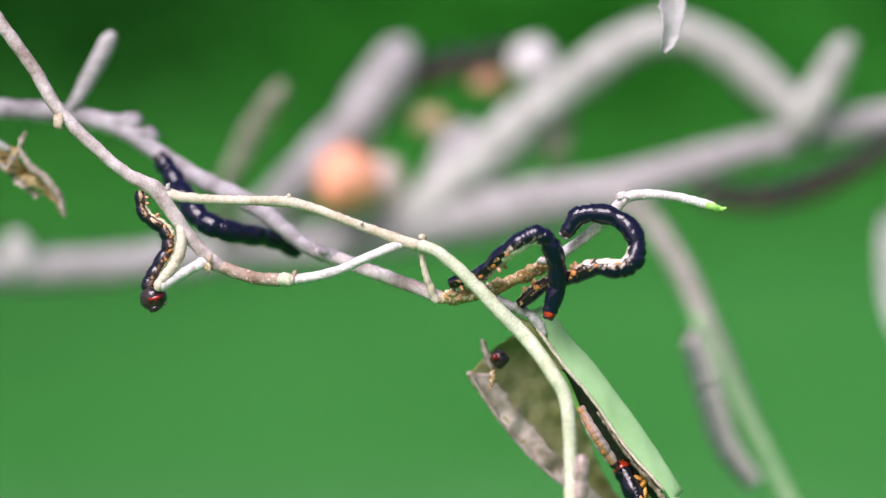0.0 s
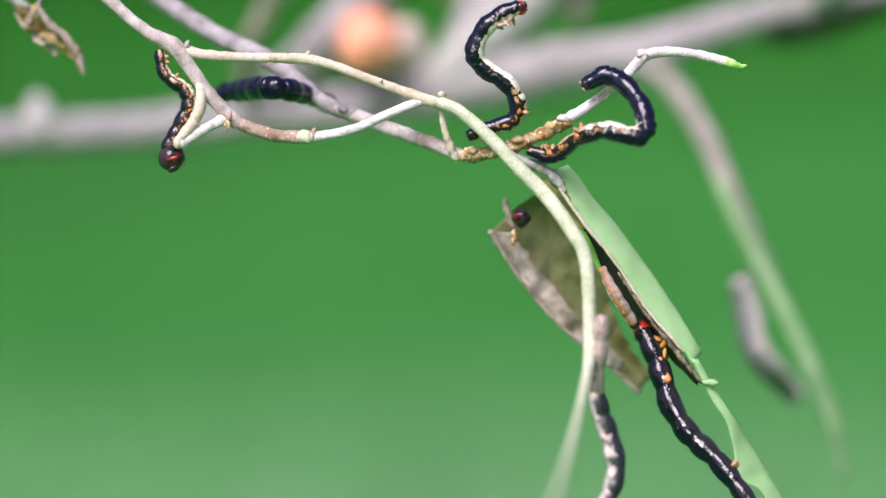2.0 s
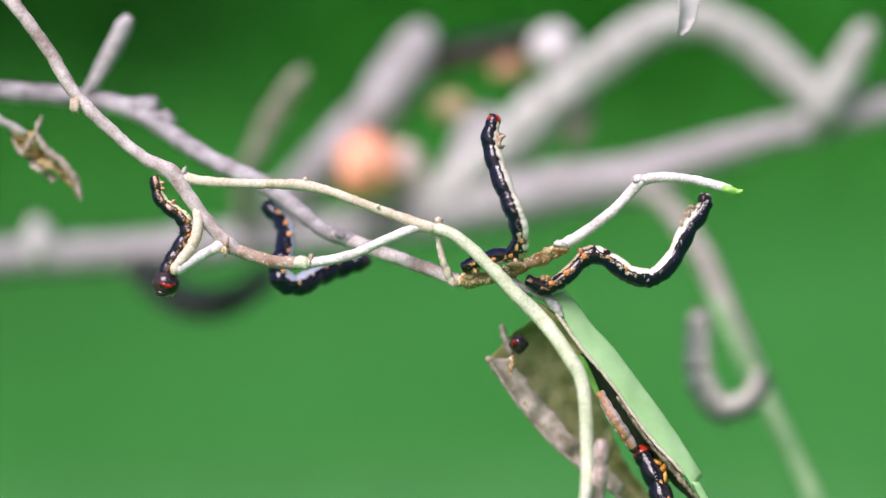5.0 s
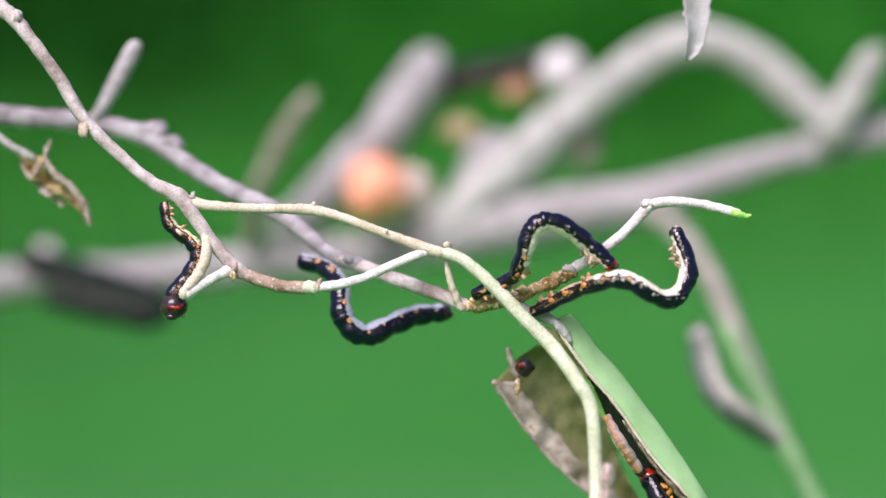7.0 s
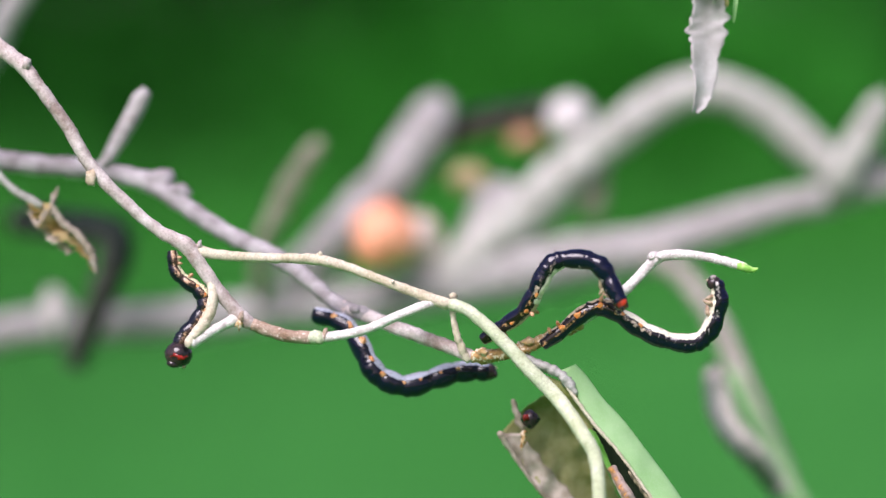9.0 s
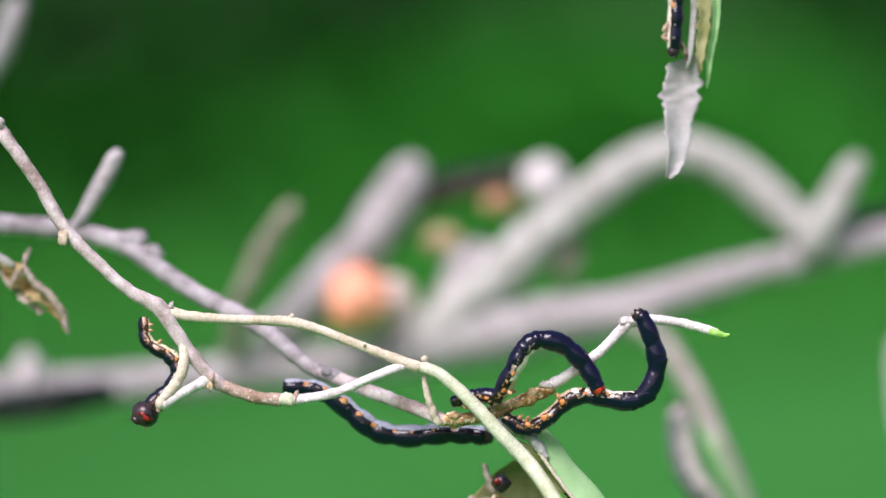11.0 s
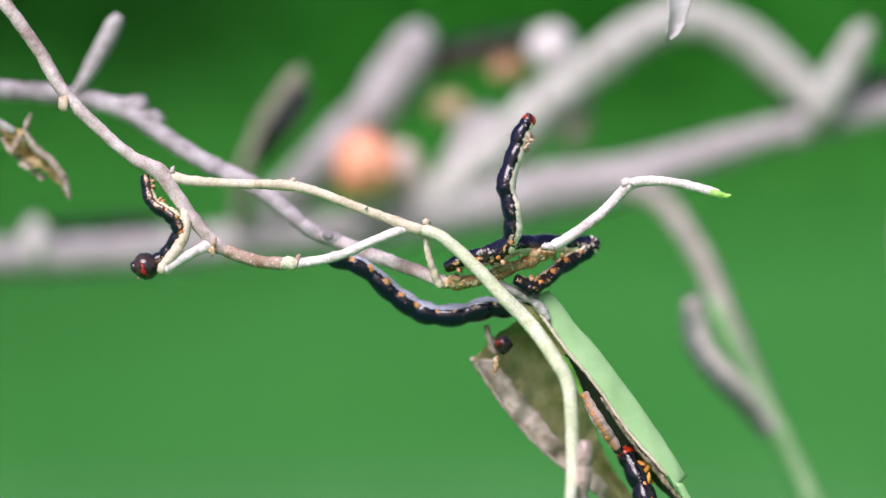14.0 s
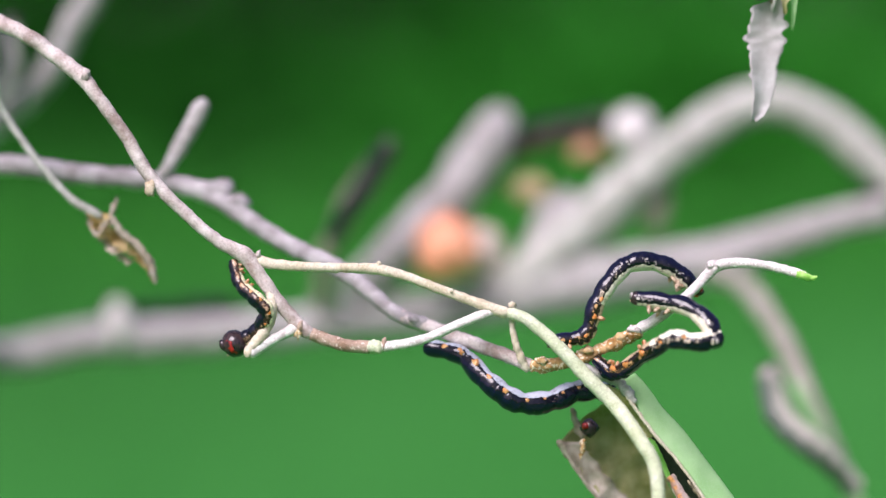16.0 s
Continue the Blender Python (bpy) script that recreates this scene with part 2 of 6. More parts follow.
# the bluish grey belly colour paints in a blue-white sheen
SKIN_BLUE = skin("blue_black_skin", (0.003, 0.004, 0.020), (0.005, 0.005, 0.012), (0.42, 0.46, 0.54), (0.30, 0.20, 0.15), 0.08, 0.60, 0.22)
SPOT_RUST = mottled("rust_brown_spot", (0.48, 0.17, 0.03), (0.62, 0.36, 0.15), 0.4, 1100)
SPOT_ORANGE = mottled("orange_spot", (0.62, 0.15, 0.008), (0.62, 0.34, 0.12), 0.35, 1500)
LEG_PALE = mottled("pale_orange_leg", (0.34, 0.11, 0.02), (0.66, 0.44, 0.27), 0.45, 1400)
LEG_ORANGE = mottled("yellow_orange_leg", (0.66, 0.20, 0.01), (0.80, 0.46, 0.10), 0.4, 1400)
LEG_CREAM = mottled("tan_jointed_leg", (0.22, 0.13, 0.07), (0.58, 0.46, 0.33), 0.4, 1600)
HEAD_RED = mottled("red_head_capsule", (0.035, 0.008, 0.008), (0.56, 0.05, 0.015), 0.15, 520, 0.3, 0.5, (0.40, 0.52))
HEAD_CRIMSON = mottled("dark_crimson_head", (0.10, 0.004, 0.004), (0.32, 0.018, 0.012), 0.12, 900)
HEAD_DARK = mottled("dark_head_capsule", (0.008, 0.008, 0.012), (0.05, 0.03, 0.03), 0.12, 900)
HEAD_GREY = mottled("grey_speckled_head", (0.03, 0.03, 0.035), (0.55, 0.50, 0.46), 0.2, 1300)
BUD_ORANGE = mottled("salmon_orange_bud", (0.80, 0.26, 0.12), (0.90, 0.46, 0.30), 0.6, 120)
BUD_TAN = mottled("pinkish_tan_bud", (0.52, 0.42, 0.36), (0.66, 0.56, 0.50), 0.7, 120)
BUD_BROWN = mottled("rusty_brown_bud", (0.22, 0.11, 0.05), (0.46, 0.27, 0.15), 0.7, 120)
BUD_OCHRE = mottled("ochre_tan_bud", (0.34, 0.28, 0.13), (0.50, 0.43, 0.26), 0.7, 120)
BUD_WHITE = mottled("whitish_bud", (0.51, 0.49, 0.475), (0.63, 0.615, 0.60), 0.6, 150)


# ---- building ----
def at(x, y, z):
    """A place in the world from the sprig's millimetres."""
    return SPRIG @ Vector((x / 1000, y / 1000, z / 1000))


def origin(ob):
    place = Vector()
    while ob:
        place += ob.location
        ob = ob.parent
    return place


def thing(name, place, label, category, group="", kind=""):
    ob = new(name)
    ob.location = place
    ob.empty_display_size = 0.005
    return tagged(ob, label, category, group, kind)


def part(name, bm, material, parent, label=""):
    """Links a bmesh, made in world places, as one mesh object under a thing or a part."""
    bmesh.ops.translate(bm, verts=bm.verts, vec=-origin(parent))
    ob = own(name, bm, material, parent, label)
    return ob


def own(name, bm, material, parent, label=""):
    bmesh.ops.recalc_face_normals(bm, faces=bm.faces)
    me = bpy.data.meshes.new(name)
    bm.to_mesh(me)
    bm.free()
    me.materials.append(material)
    me.shade_smooth()
    ob = new(name, me)
    ob.parent = parent
    if label:
        ob["label"] = label
    return ob


def spline(points, step):
    """A smooth line through rows of numbers, resampled at about the given step of its first three."""
    p = np.array(points, float)
    p = np.vstack([2 * p[0] - p[1], p, 2 * p[-1] - p[-2]])
    out = []
    for a, b, c, d in zip(p, p[1:], p[2:], p[3:]):
        n = max(2, int(np.linalg.norm(c[:3] - b[:3]) / step))
        for k in range(n):
            u = k / n
            out.append(0.5 * (2 * b + (c - a) * u + (2 * a - 5 * b + 4 * c - d) * u * u + (3 * b - a - 3 * c + d) * u ** 3))
    out.append(p[-2])
    return np.array(out)


def tube(points, rough=0.08, sides=12, step=None, lumps=0.0, seed=0.0):
    """A twig: rows (x, y, z, radius) in sprig millimetres, round ends, uneven bark."""
    radius = np.mean([q[3] for q in points])
    line = spline(points, step or max(0.35, radius * 0.7))
    bm = bmesh.new()
    rings = []
    side = Vector((0.13, -0.9, 0.37))
    n = len(line)
    for i, (x, y, z, r) in enumerate(line):
        a, b = line[max(i - 1, 0)][:3], line[min(i + 1, n - 1)][:3]
        way = (Vector(b) - Vector(a)).normalized()
        side = (side - way * side.dot(way)).normalized()
        up = way.cross(side)
        cap = 0.55 if i in (0, n - 1) else (0.86 if i in (1, n - 2) else 1.0)
        row = []
        for k in range(sides):
            w = 2 * math.pi * k / sides
            out = side * math.cos(w) + up * math.sin(w)
            spot = Vector((x, y, z)) + out * r
            wob = noise.noise(spot * (0.9 / max(radius, 0.5)) + Vector((seed, 0, 0))) * rough * 2.4
            wob += noise.noise(spot * 2.7 + Vector((0, seed, 0))) * rough * 1.6
            if lumps:
                wob += max(0.0, noise.noise(spot * 0.55 + Vector((0, 0, seed)))) * lumps
            row.append(bm.verts.new(at(*(Vector((x, y, z)) + out * (r * cap * (1 + wob))))))
        rings.append(row)
    for a, b in zip(rings, rings[1:]):
        for k in range(sides):
            bm.faces.new((a[k], a[(k + 1) % sides], b[(k + 1) % sides], b[k]))
    bm.faces.new(rings[0][::-1])
    bm.faces.new(rings[-1])
    return bm


def lump(x, y, z, r, squash=(1, 1, 1), rough=0.25, seed=0.0, detail=2):
    """An uneven knob, bud or gall."""
    bm = bmesh.new()
    bmesh.ops.create_icosphere(bm, subdivisions=detail, radius=1)
    for v in bm.verts:
        k = 1 + noise.noise(v.co * 1.7 + Vector((seed, 0, 0))) * rough + noise.noise(v.co * 4.1 + Vector((0, seed, 0))) * rough * 0.5
        v.co = at(x + v.co.x * r * squash[0] * k, y + v.co.y * r * squash[1] * k, z + v.co.z * r * squash[2] * k)
    return bm


def blade(left, right, thick=0.22, bulge=0.0, across=8, ragged=0.0, crinkle=0.0, seed=0.0, step=1.0):
    """A leaf between two edge lines, rows (x, y, z) in sprig millimetres, with its thickness; bulge pushes its middle away."""
    n = 46
    def even(points):
        line = spline(points, step)
        s = np.r_[0, np.cumsum(np.linalg.norm(np.diff(line[:, :3], axis=0), axis=1))]
        return np.stack([np.interp(np.linspace(0, s[-1], n), s, line[:, k]) for k in range(3)], 1)
    a, b = even(left), even(right)
    bm = bmesh.new()
    front, back = [], []
    for i in range(n):
        edge_a = noise.noise(Vector((i * 0.35, seed, 0))) * ragged + noise.noise(Vector((i * 1.3, seed, 2))) * ragged * 0.5
        edge_b = noise.noise(Vector((i * 0.35, seed, 7))) * ragged + noise.noise(Vector((i * 1.3, seed, 9))) * ragged * 0.5
        rows = ([], [])
        for k in range(across + 1):
            u = k / across
            u2 = -edge_a + u * (1 + edge_a + edge_b)
            q = Vector(a[i] * (1 - u2) + b[i] * u2)
            q.y += bulge * math.sin(math.pi * u) + crinkle * noise.noise(q * 0.35 + Vector((seed, 0, 0)))
            rows[0].append(bm.verts.new(at(*q)))
            rows[1].append(bm.verts.new(at(q.x, q.y + thick, q.z)))
        front.append(rows[0])
        back.append(rows[1])
    for i in range(n - 1):
        for k in range(across):
            bm.faces.new((front[i][k], front[i][k + 1], front[i + 1][k + 1], front[i + 1][k]))
            bm.faces.new((back[i][k], back[i + 1][k], back[i + 1][k + 1], back[i][k + 1]))
        for k in (0, across):
            bm.faces.new((front[i][k], front[i + 1][k], back[i + 1][k], back[i][k]))
    for i in (0, n - 1):
        for k in range(across):
            bm.faces.new((front[i][k], back[i][k], back[i][k + 1], front[i][k + 1]))
    return bm


# ---- the ground and the distance ----
def lawn():
    m, t, bsdf, co = surface("mown_grass", 0.9, 0, 1, 0.04)
    patches = ramp(t, noisy(t, co, 0.9, 3), [(0.3, (0.024, 0.198, 0.029)), (0.7, (0.048, 0.272, 0.055))]).outputs[0]
    blades = ramp(t, noisy(t, co, 40, 5), [(0.3, (0.55, 0.6, 0.5)), (0.7, (1.0, 1.0, 1.0))]).outputs[0]
    def shading_patch(x, y, inner, outer, colour, amount, base):
        """Paints light or shade into the grass colour round a point, fading outwards."""
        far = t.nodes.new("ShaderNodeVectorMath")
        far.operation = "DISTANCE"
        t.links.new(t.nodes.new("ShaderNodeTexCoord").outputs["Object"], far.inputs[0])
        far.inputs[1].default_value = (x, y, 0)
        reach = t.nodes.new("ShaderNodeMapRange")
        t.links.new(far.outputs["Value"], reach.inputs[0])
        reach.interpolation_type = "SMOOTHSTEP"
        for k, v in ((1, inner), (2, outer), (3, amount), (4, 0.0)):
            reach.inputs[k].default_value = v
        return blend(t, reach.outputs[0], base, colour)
    # brighter near middle of the lawn, its light put into the colour
    patches = shading_patch(-0.1, 5.2, 0.2, 3.6, (0.195, 0.405, 0.205), 0.8, patches)
    # darker far left of the lawn, shade painted into the colour
    patches = shading_patch(-4.0, 13.0, 1.8, 4.6, (0.016, 0.125, 0.016), 0.75, patches)
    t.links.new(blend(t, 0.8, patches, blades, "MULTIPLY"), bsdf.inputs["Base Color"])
    bm = bmesh.new()
    rings = []
    for r in (0.0, 1, 2, 4, 7, 10, 14, 20, 30, 60, 200, 900, 3000):
        rings.append([bm.verts.new((r * math.cos(a), r * math.sin(a) + 2, 0.03 * noise.noise(Vector((r * math.cos(a), r * math.sin(a), 0)) * 0.4) if r < 100 else 0))
                      for a in (2 * math.pi * k / 48 for k in range(48))] if r else [bm.verts.new((0, 2, 0))])
    for k in range(48):
        bm.faces.new((rings[0][0], rings[1][k], rings[1][(k + 1) % 48]))
    for a, b in zip(rings[1:], rings[2:]):
        for k in range(48):
            bm.faces.new((a[k], b[k], b[(k + 1) % 48], a[(k + 1) % 48]))
    ground = own("ground", bm, m, None)
    tagged(ground, "green mown lawn reaching to the far hedge", "lawn", kind="structure")
    return m


def strew(name, count, place, size, material, label, category, narrow=0.16, seed=1):
    """Many small leaves or blades in one mesh: place(random) gives a spot, up gives how they stand."""
    rng = np.random.default_rng(seed)
    verts, faces = [], []
    for _ in range(count):
        x, y, z, lean = place(rng)
        s = size * rng.uniform(0.6, 1.3)
        a = rng.uniform(0, 2 * math.pi)
        tip = np.array([rng.normal(0, lean), rng.normal(0, lean), 1.0])
        tip = tip / np.linalg.norm(tip) * s
        wide = np.array([math.cos(a), math.sin(a), rng.normal(0, 0.2)]) * s * narrow
        base = np.array([x, y, z])
        k = len(verts)
        verts += [base - wide * 0.4, base + tip * 0.5 - wide, base + tip, base + tip * 0.5 + wide]
        faces.append((k, k + 1, k + 2, k + 3))
    me = bpy.data.meshes.new(name)
    me.from_pydata([tuple(v) for v in verts], [], faces)
    me.materials.append(material)
    return tagged(new(name, me), label, category, kind="stuff")


def distance():
    grass = mottled("grass_blade", (0.024, 0.16, 0.028), (0.062, 0.28, 0.062), 0.8, 3, 0, 0.08)
    lawn()
    def on_lawn(rng):
        y = rng.uniform(5, 19)
        return rng.uniform(-0.22, 0.22) * (y + 3), y, 0.0, 0.5
    strew("grass", 14000, on_lawn, 0.09, grass, "short green blades of lawn grass", "grass", 0.08, 3)
    low = mottled("hedge_leaf", (0.021, 0.19, 0.021), (0.046, 0.29, 0.042), 0.8, 7, 0, 0.08)
    def in_hedge(rng):
        x = rng.uniform(-8, 8)
        y = 17.5 + 7.5 * rng.uniform(0, 1) ** 1.3
        tall = (0.16 + 0.10 * (y - 17.5)) * (1 + 0.5 * math.sin(x * 1.9 + y) * math.sin(y * 2.3 - x))
        return x, y, rng.uniform(0.0, max(0.1, tall)), 1.2
    strew("low_hedge", 16000, in_hedge, 0.16, low, "low green hedge at the far end of the lawn", "hedge", 0.42, 5)
    dark = mottled("tree_leaf", (0.008, 0.105, 0.008), (0.017, 0.165, 0.017), 0.9, 7, 0, 0.08)
    def in_trees(rng):
        x = rng.uniform(-12, 12)
        return x, 23 + rng.uniform(-1.2, 1.6) + 0.4 * math.sin(x * 0.7), rng.uniform(0.0, 5.5 + math.sin(x * 0.9)), 1.4
    strew("shrubbery", 24000, in_trees, 0.34, dark, "dark green shrubbery behind the hedge", "shrubbery", 0.45, 7)
    # added lighter leaves: they brighten the middle of the dark background
    fresh = mottled("brightening_leaf", (0.030, 0.29, 0.030), (0.060, 0.43, 0.056), 0.9, 7, 0, 0.08)
    def in_bright_middle(rng):
        x = rng.normal(1.0, 1.05)
        return x, 22.2 + rng.uniform(-0.7, 0.5), max(0.4, 1.75 - 0.14 * (x - 1.0) ** 2) * rng.uniform(0.0, 1.0) ** 1.25, 1.4
    strew("bush", 9000, in_bright_middle, 0.30, fresh, "lighter green leaves added to brighten the middle of the shrubbery", "bush", 0.45, 9)


distance()


# ---- the twigs ----
# the stem that carries them all stands beside the view
stem = thing("shrub_stem", Vector((at(-175, 70, 0).x, at(-175, 70, 0).y, 0)), "upright pale grey woody shrub stem in the lawn", "shrub stem")
part("stem", tube([(-196, 52, -1230, 11), (-188, 60, -700, 9.5), (-180, 70, -250, 8.5), (-176, 72, 0, 8), (-172, 74, 120, 7)], 0.08, 14, 8), BARK_GREY, stem)

front_twig = thing("front_twig", at(-175, 60, 60), "slender pinkish grey twig with forked cream side shoots", "twig")
main = part("main_shoot", tube([(-174, 66, 62, 2.4), (-130, 30, 66, 1.9)] + [(-97.6, 6.0, 53.4, 1.49), (-88.4, 3.0, 48.0, 1.44), (-82.5, 1.0, 43.5, 1.48), (-79.8, 0.0, 40.3, 1.24), (-74.2, 0.0, 32.7, 1.20), (-69.6, 0.0, 25.1, 1.24), (-62.9, 0.0, 18.3, 1.15), (-57.0, 0.0, 13.4, 1.15), (-52.2, 0.0, 10.9, 1.49), (-49.3, 0.0, 6.9, 1.28), (-45.7, 0.0, 2.0, 1.23), (-42.6, 0.0, -1.5, 1.28), (-39.8, 0.0, -3.6, 1.18)], 0.055, 14, 0.5, 0.05, 3.0), BARK_PINK, front_twig)
part("brown_joint", tube([(-40.6, 0.0, -3.1, 1.20), (-37.3, 0.0, -4.4, 1.18), (-33.2, 0.0, -5.4, 1.18), (-29.1, 0.0, -5.6, 1.23)], 0.06, 14, 0.35, 0.05, 5.0), BARK_BROWN, front_twig, "rough brown stretch of the twig")
part("green_node", tube([(-30.5, 0.0, -5.5, 1.08), (-29.3, 0.0, -5.6, 1.28), (-28.1, 0.0, -5.6, 1.23), (-27.0, 0.0, -5.5, 1.02)], 0.12, 12, 0.3, 0.1, 4.0), BARK_GREEN, front_twig, "pale green ring-like node")
part("node_rim", lump(*[(-26.9, -0.3, -5.0)][0], 0.85, (0.6, 1, 1.3), 0.5, 6.0), BARK_BROWN, front_twig, "pinkish brown node rim")
part("lower_shoot", tube([(-27.7, 0.0, -5.6, 0.97), (-23.4, -0.3, -5.0, 0.92), (-18.8, -0.6, -3.8, 0.87), (-12.7, -0.6, -1.1, 0.87), (-7.4, -0.2, 0.9, 0.92), (-4.4, 0.0, 1.0, 0.80)], 0.05, 12, 0.5, 0.0, 7.0), BARK_WHITE, front_twig, "smooth whitish lower shoot")
part("upper_shoot", tube([(-52.4, 0.9, 10.4, 0.95), (-50.4, 0.4, 10.2, 1.12), (-47.5, 0.0, 9.4, 0.97), (-42.4, 0.0, 9.0, 0.87), (-37.3, 0.0, 8.8, 0.87), (-32.2, 0.0, 8.7, 0.92), (-27.9, 0.0, 8.5, 1.02), (-22.9, 0.0, 7.2, 0.87), (-16.8, 0.0, 4.9, 0.87), (-10.7, 0.0, 2.7, 0.92), (-7.1, -0.3, 1.4, 1.02), (-4.0, -0.6, 0.5, 1.13)], 0.07, 12, 0.5, 0.05, 9.0), BARK_CREAM, front_twig, "cream upper shoot with small knobs")
part("hanging_shoot", tube([(-5.0, -0.6, 0.9, 1.13), (-0.9, -1.0, -0.6, 1.12), (4.7, -2.0, -5.4, 1.23), (9.9, -3.0, -10.9, 1.33), (15.0, -4.0, -16.0, 1.37), (19.4, -9.5, -22.1, 1.31), (22.1, -11.4, -28.2, 1.26)] + [(22.5, -16.0, -42.9, 1.15), (20.7, -35.0, -49.2, 0.72), (17.6, -60.0, -56.3, 0.55), (14.4, -85.0, -61.7, 0.45), (11.4, -105.0, -66.9, 0.36)], 0.05, 12, 0.7, 0.0, 11.0), BARK_GREEN, front_twig, "pale green drooping shoot")
part("side_stub", tube([(-41.4, 0.5, -1.2, 1.10), (-42.9, 0.0, -2.0, 1.12), (-44.5, -0.5, -3.0, 0.95), (-46.8, -1.0, -4.2, 0.97), (-49.3, -1.2, -5.6, 1.12), (-51.5, -1.4, -7.0, 1.28)], 0.06, 12, 0.35, 0.05, 13.0), BARK_WHITE, front_twig, "broken whitish side stub")
part("dry_bud", lump(*[(-42.5, -0.8, -3.1)][0], 0.95, (0.7, 0.8, 1.2), 0.7, 2.5), BARK_OCHRE, front_twig, "small dark dry bud")
part("sheath", tube([(-48.9, 0.6, 6.2, 0.55), (-47.9, -0.4, 4.4, 0.70), (-47.3, -1.0, 2.4, 0.87), (-47.5, -1.4, -0.3, 1.02), (-48.8, -1.6, -3.2, 1.07), (-50.6, -1.7, -5.4, 1.02), (-51.8, -1.6, -7.5, 0.92)], 0.1, 10, 0.35, 0.0, 14.0), BARK_CREAM, front_twig, "cream bud sheath")
for u, (x, y, z) in enumerate([(-69.4, -0.8, 23.2), (-28.0, -0.3, 9.2), (-49.8, -0.6, 11.1), (-42.1, -0.9, -1.9), (-77.3, -0.8, 36.4), (-14.7, -0.9, 4.6), (-81.6, -0.5, 43.9)]):
    part("bud_scar", lump(x, y, z, (1.15, 0.62, 0.5, 0.85, 0.7, 0.35, 0.9)[u], (0.9, 0.8, 1.35), 0.75, u * 3.1), (BARK_TAN, BARK_CREAM, BARK_PINK, BARK_BROWN, BARK_PINK, BARK_CREAM, BARK_PINK)[u], front_twig)

part("bud_base", lump(*[(-69.6, -0.4, 23.3)][0], 0.75, (0.8, 0.8, 1.1), 0.6, 1.7), DARK_RIM, front_twig, "dark scar beside the bud")
rear_twig = thing("rear_twig", at(-175, 64, 30), "long lilac grey twig ending in a bent white shoot", "twig")
part("lower_stem", tube([(-173.0, 66.0, 32.0, 2.60), (-140.0, 46.0, 30.0, 2.20)] + [(-103.7, 34.9, 28.9, 2.06), (-90.8, 34.9, 27.5, 1.99), (-84.3, 34.9, 26.8, 1.96), (-75.6, 34.9, 26.1, 1.93), (-68.0, 34.9, 24.9, 1.90), (-61.9, 33.0, 23.2, 1.98), (-55.7, 30.0, 19.2, 1.76), (-46.8, 26.0, 13.7, 1.74), (-36.9, 21.0, 9.0, 1.67), (-31.4, 18.0, 5.2, 1.56), (-24.9, 14.0, 0.3, 1.40), (-19.2, 11.0, -1.6, 1.37)], 0.08, 14, 0.7, 0.1, 15.0), BARK_LILAC, rear_twig)
# same twig, more strongly lit here: the paler bark colour carries that light
part("upper_stem", tube([(-25.0, 14.0, 0.2, 1.31), (-19.0, 11.0, -2.0, 1.30), (-10.8, 7.0, -5.0, 1.30), (-4.5, 4.5, -7.2, 1.24), (0.1, 3.0, -9.1, 1.24)], 0.07, 14, 0.5, 0.06, 16.0), BARK_PINK, rear_twig, "brighter lit stretch of the twig in paler pinkish bark")
part("knobbly_joint", tube([(-0.6, 3.0, -8.9, 1.13), (2.2, 3.0, -9.0, 1.18), (5.8, 2.6, -8.3, 1.08), (9.4, 2.4, -7.3, 1.18), (12.4, 2.2, -5.9, 1.03), (15.0, 2.0, -4.8, 1.23), (17.6, 2.0, -3.4, 1.18), (19.6, 1.6, -2.2, 1.23)], 0.2, 14, 0.3, 0.35, 17.0), BARK_OCHRE, rear_twig, "ochre brown knobbly stretch")
part("white_shoot", tube([(18.9, 1.6, -2.4, 1.13), (22.2, 1.2, -0.4, 0.98), (25.2, 1.0, 1.7, 0.97), (28.3, 0.8, 4.2, 0.97), (31.4, 0.6, 7.5, 0.97), (33.4, 0.5, 9.3, 1.03), (36.5, 0.4, 9.9, 0.97), (40.6, 0.3, 9.7, 0.87), (44.7, 0.2, 8.9, 0.87), (47.7, 0.2, 8.1, 0.87), (49.6, 0.2, 7.6, 0.77)], 0.06, 12, 0.4, 0.05, 19.0), BARK_WHITE, rear_twig, "bent chalky white shoot")
part("green_tip", tube([(47.4, -0.1, 8.2, 0.77), (49.0, -0.1, 7.7, 0.77), (50.3, 0.0, 7.2, 0.51), (51.4, 0.0, 7.5, 0.31)], 0.2, 10, 0.3, 0.0, 21.0), LEAF_TIP, rear_twig, "bright green growing tip")
part("dry_spur", tube([(-3.7, 1.5, 2.4, 0.56), (-3.8, 1.0, -0.9, 0.56), (-3.3, 1.0, -4.0, 0.62), (-2.3, 1.6, -7.1, 0.67), (-0.9, 2.6, -9.9, 0.77)], 0.14, 10, 0.3, 0.1, 23.0), BARK_CREAM, rear_twig, "thin cream dry spur")
part("spur_tip", lump(*[(-3.8, 1.4, 2.1)][0], 0.78, (1, 1, 0.8), 0.5, 3.3), BARK_CREAM, rear_twig)
part("side_sprout", tube([(-72.0, 34.0, 25.5, 0.97), (-69.6, 34.0, 29.4, 1.39), (-66.0, 34.5, 36.1, 1.81), (-63.2, 34.9, 41.5, 1.51)], 0.08, 12, 0.8, 0.0, 25.0), BARK_GREY, rear_twig, "short upright pale grey sprout")
part("leaf_stalk", tube([(8.0, 2.4, -8.3, 0.82), (11.9, 2.5, -10.2, 0.93), (15.0, 2.4, -11.6, 0.93), (17.3, 2.4, -13.5, 0.87), (18.7, 2.6, -15.7, 0.62)], 0.2, 10, 0.35, 0.2, 27.0), BARK_OLIVE, rear_twig)
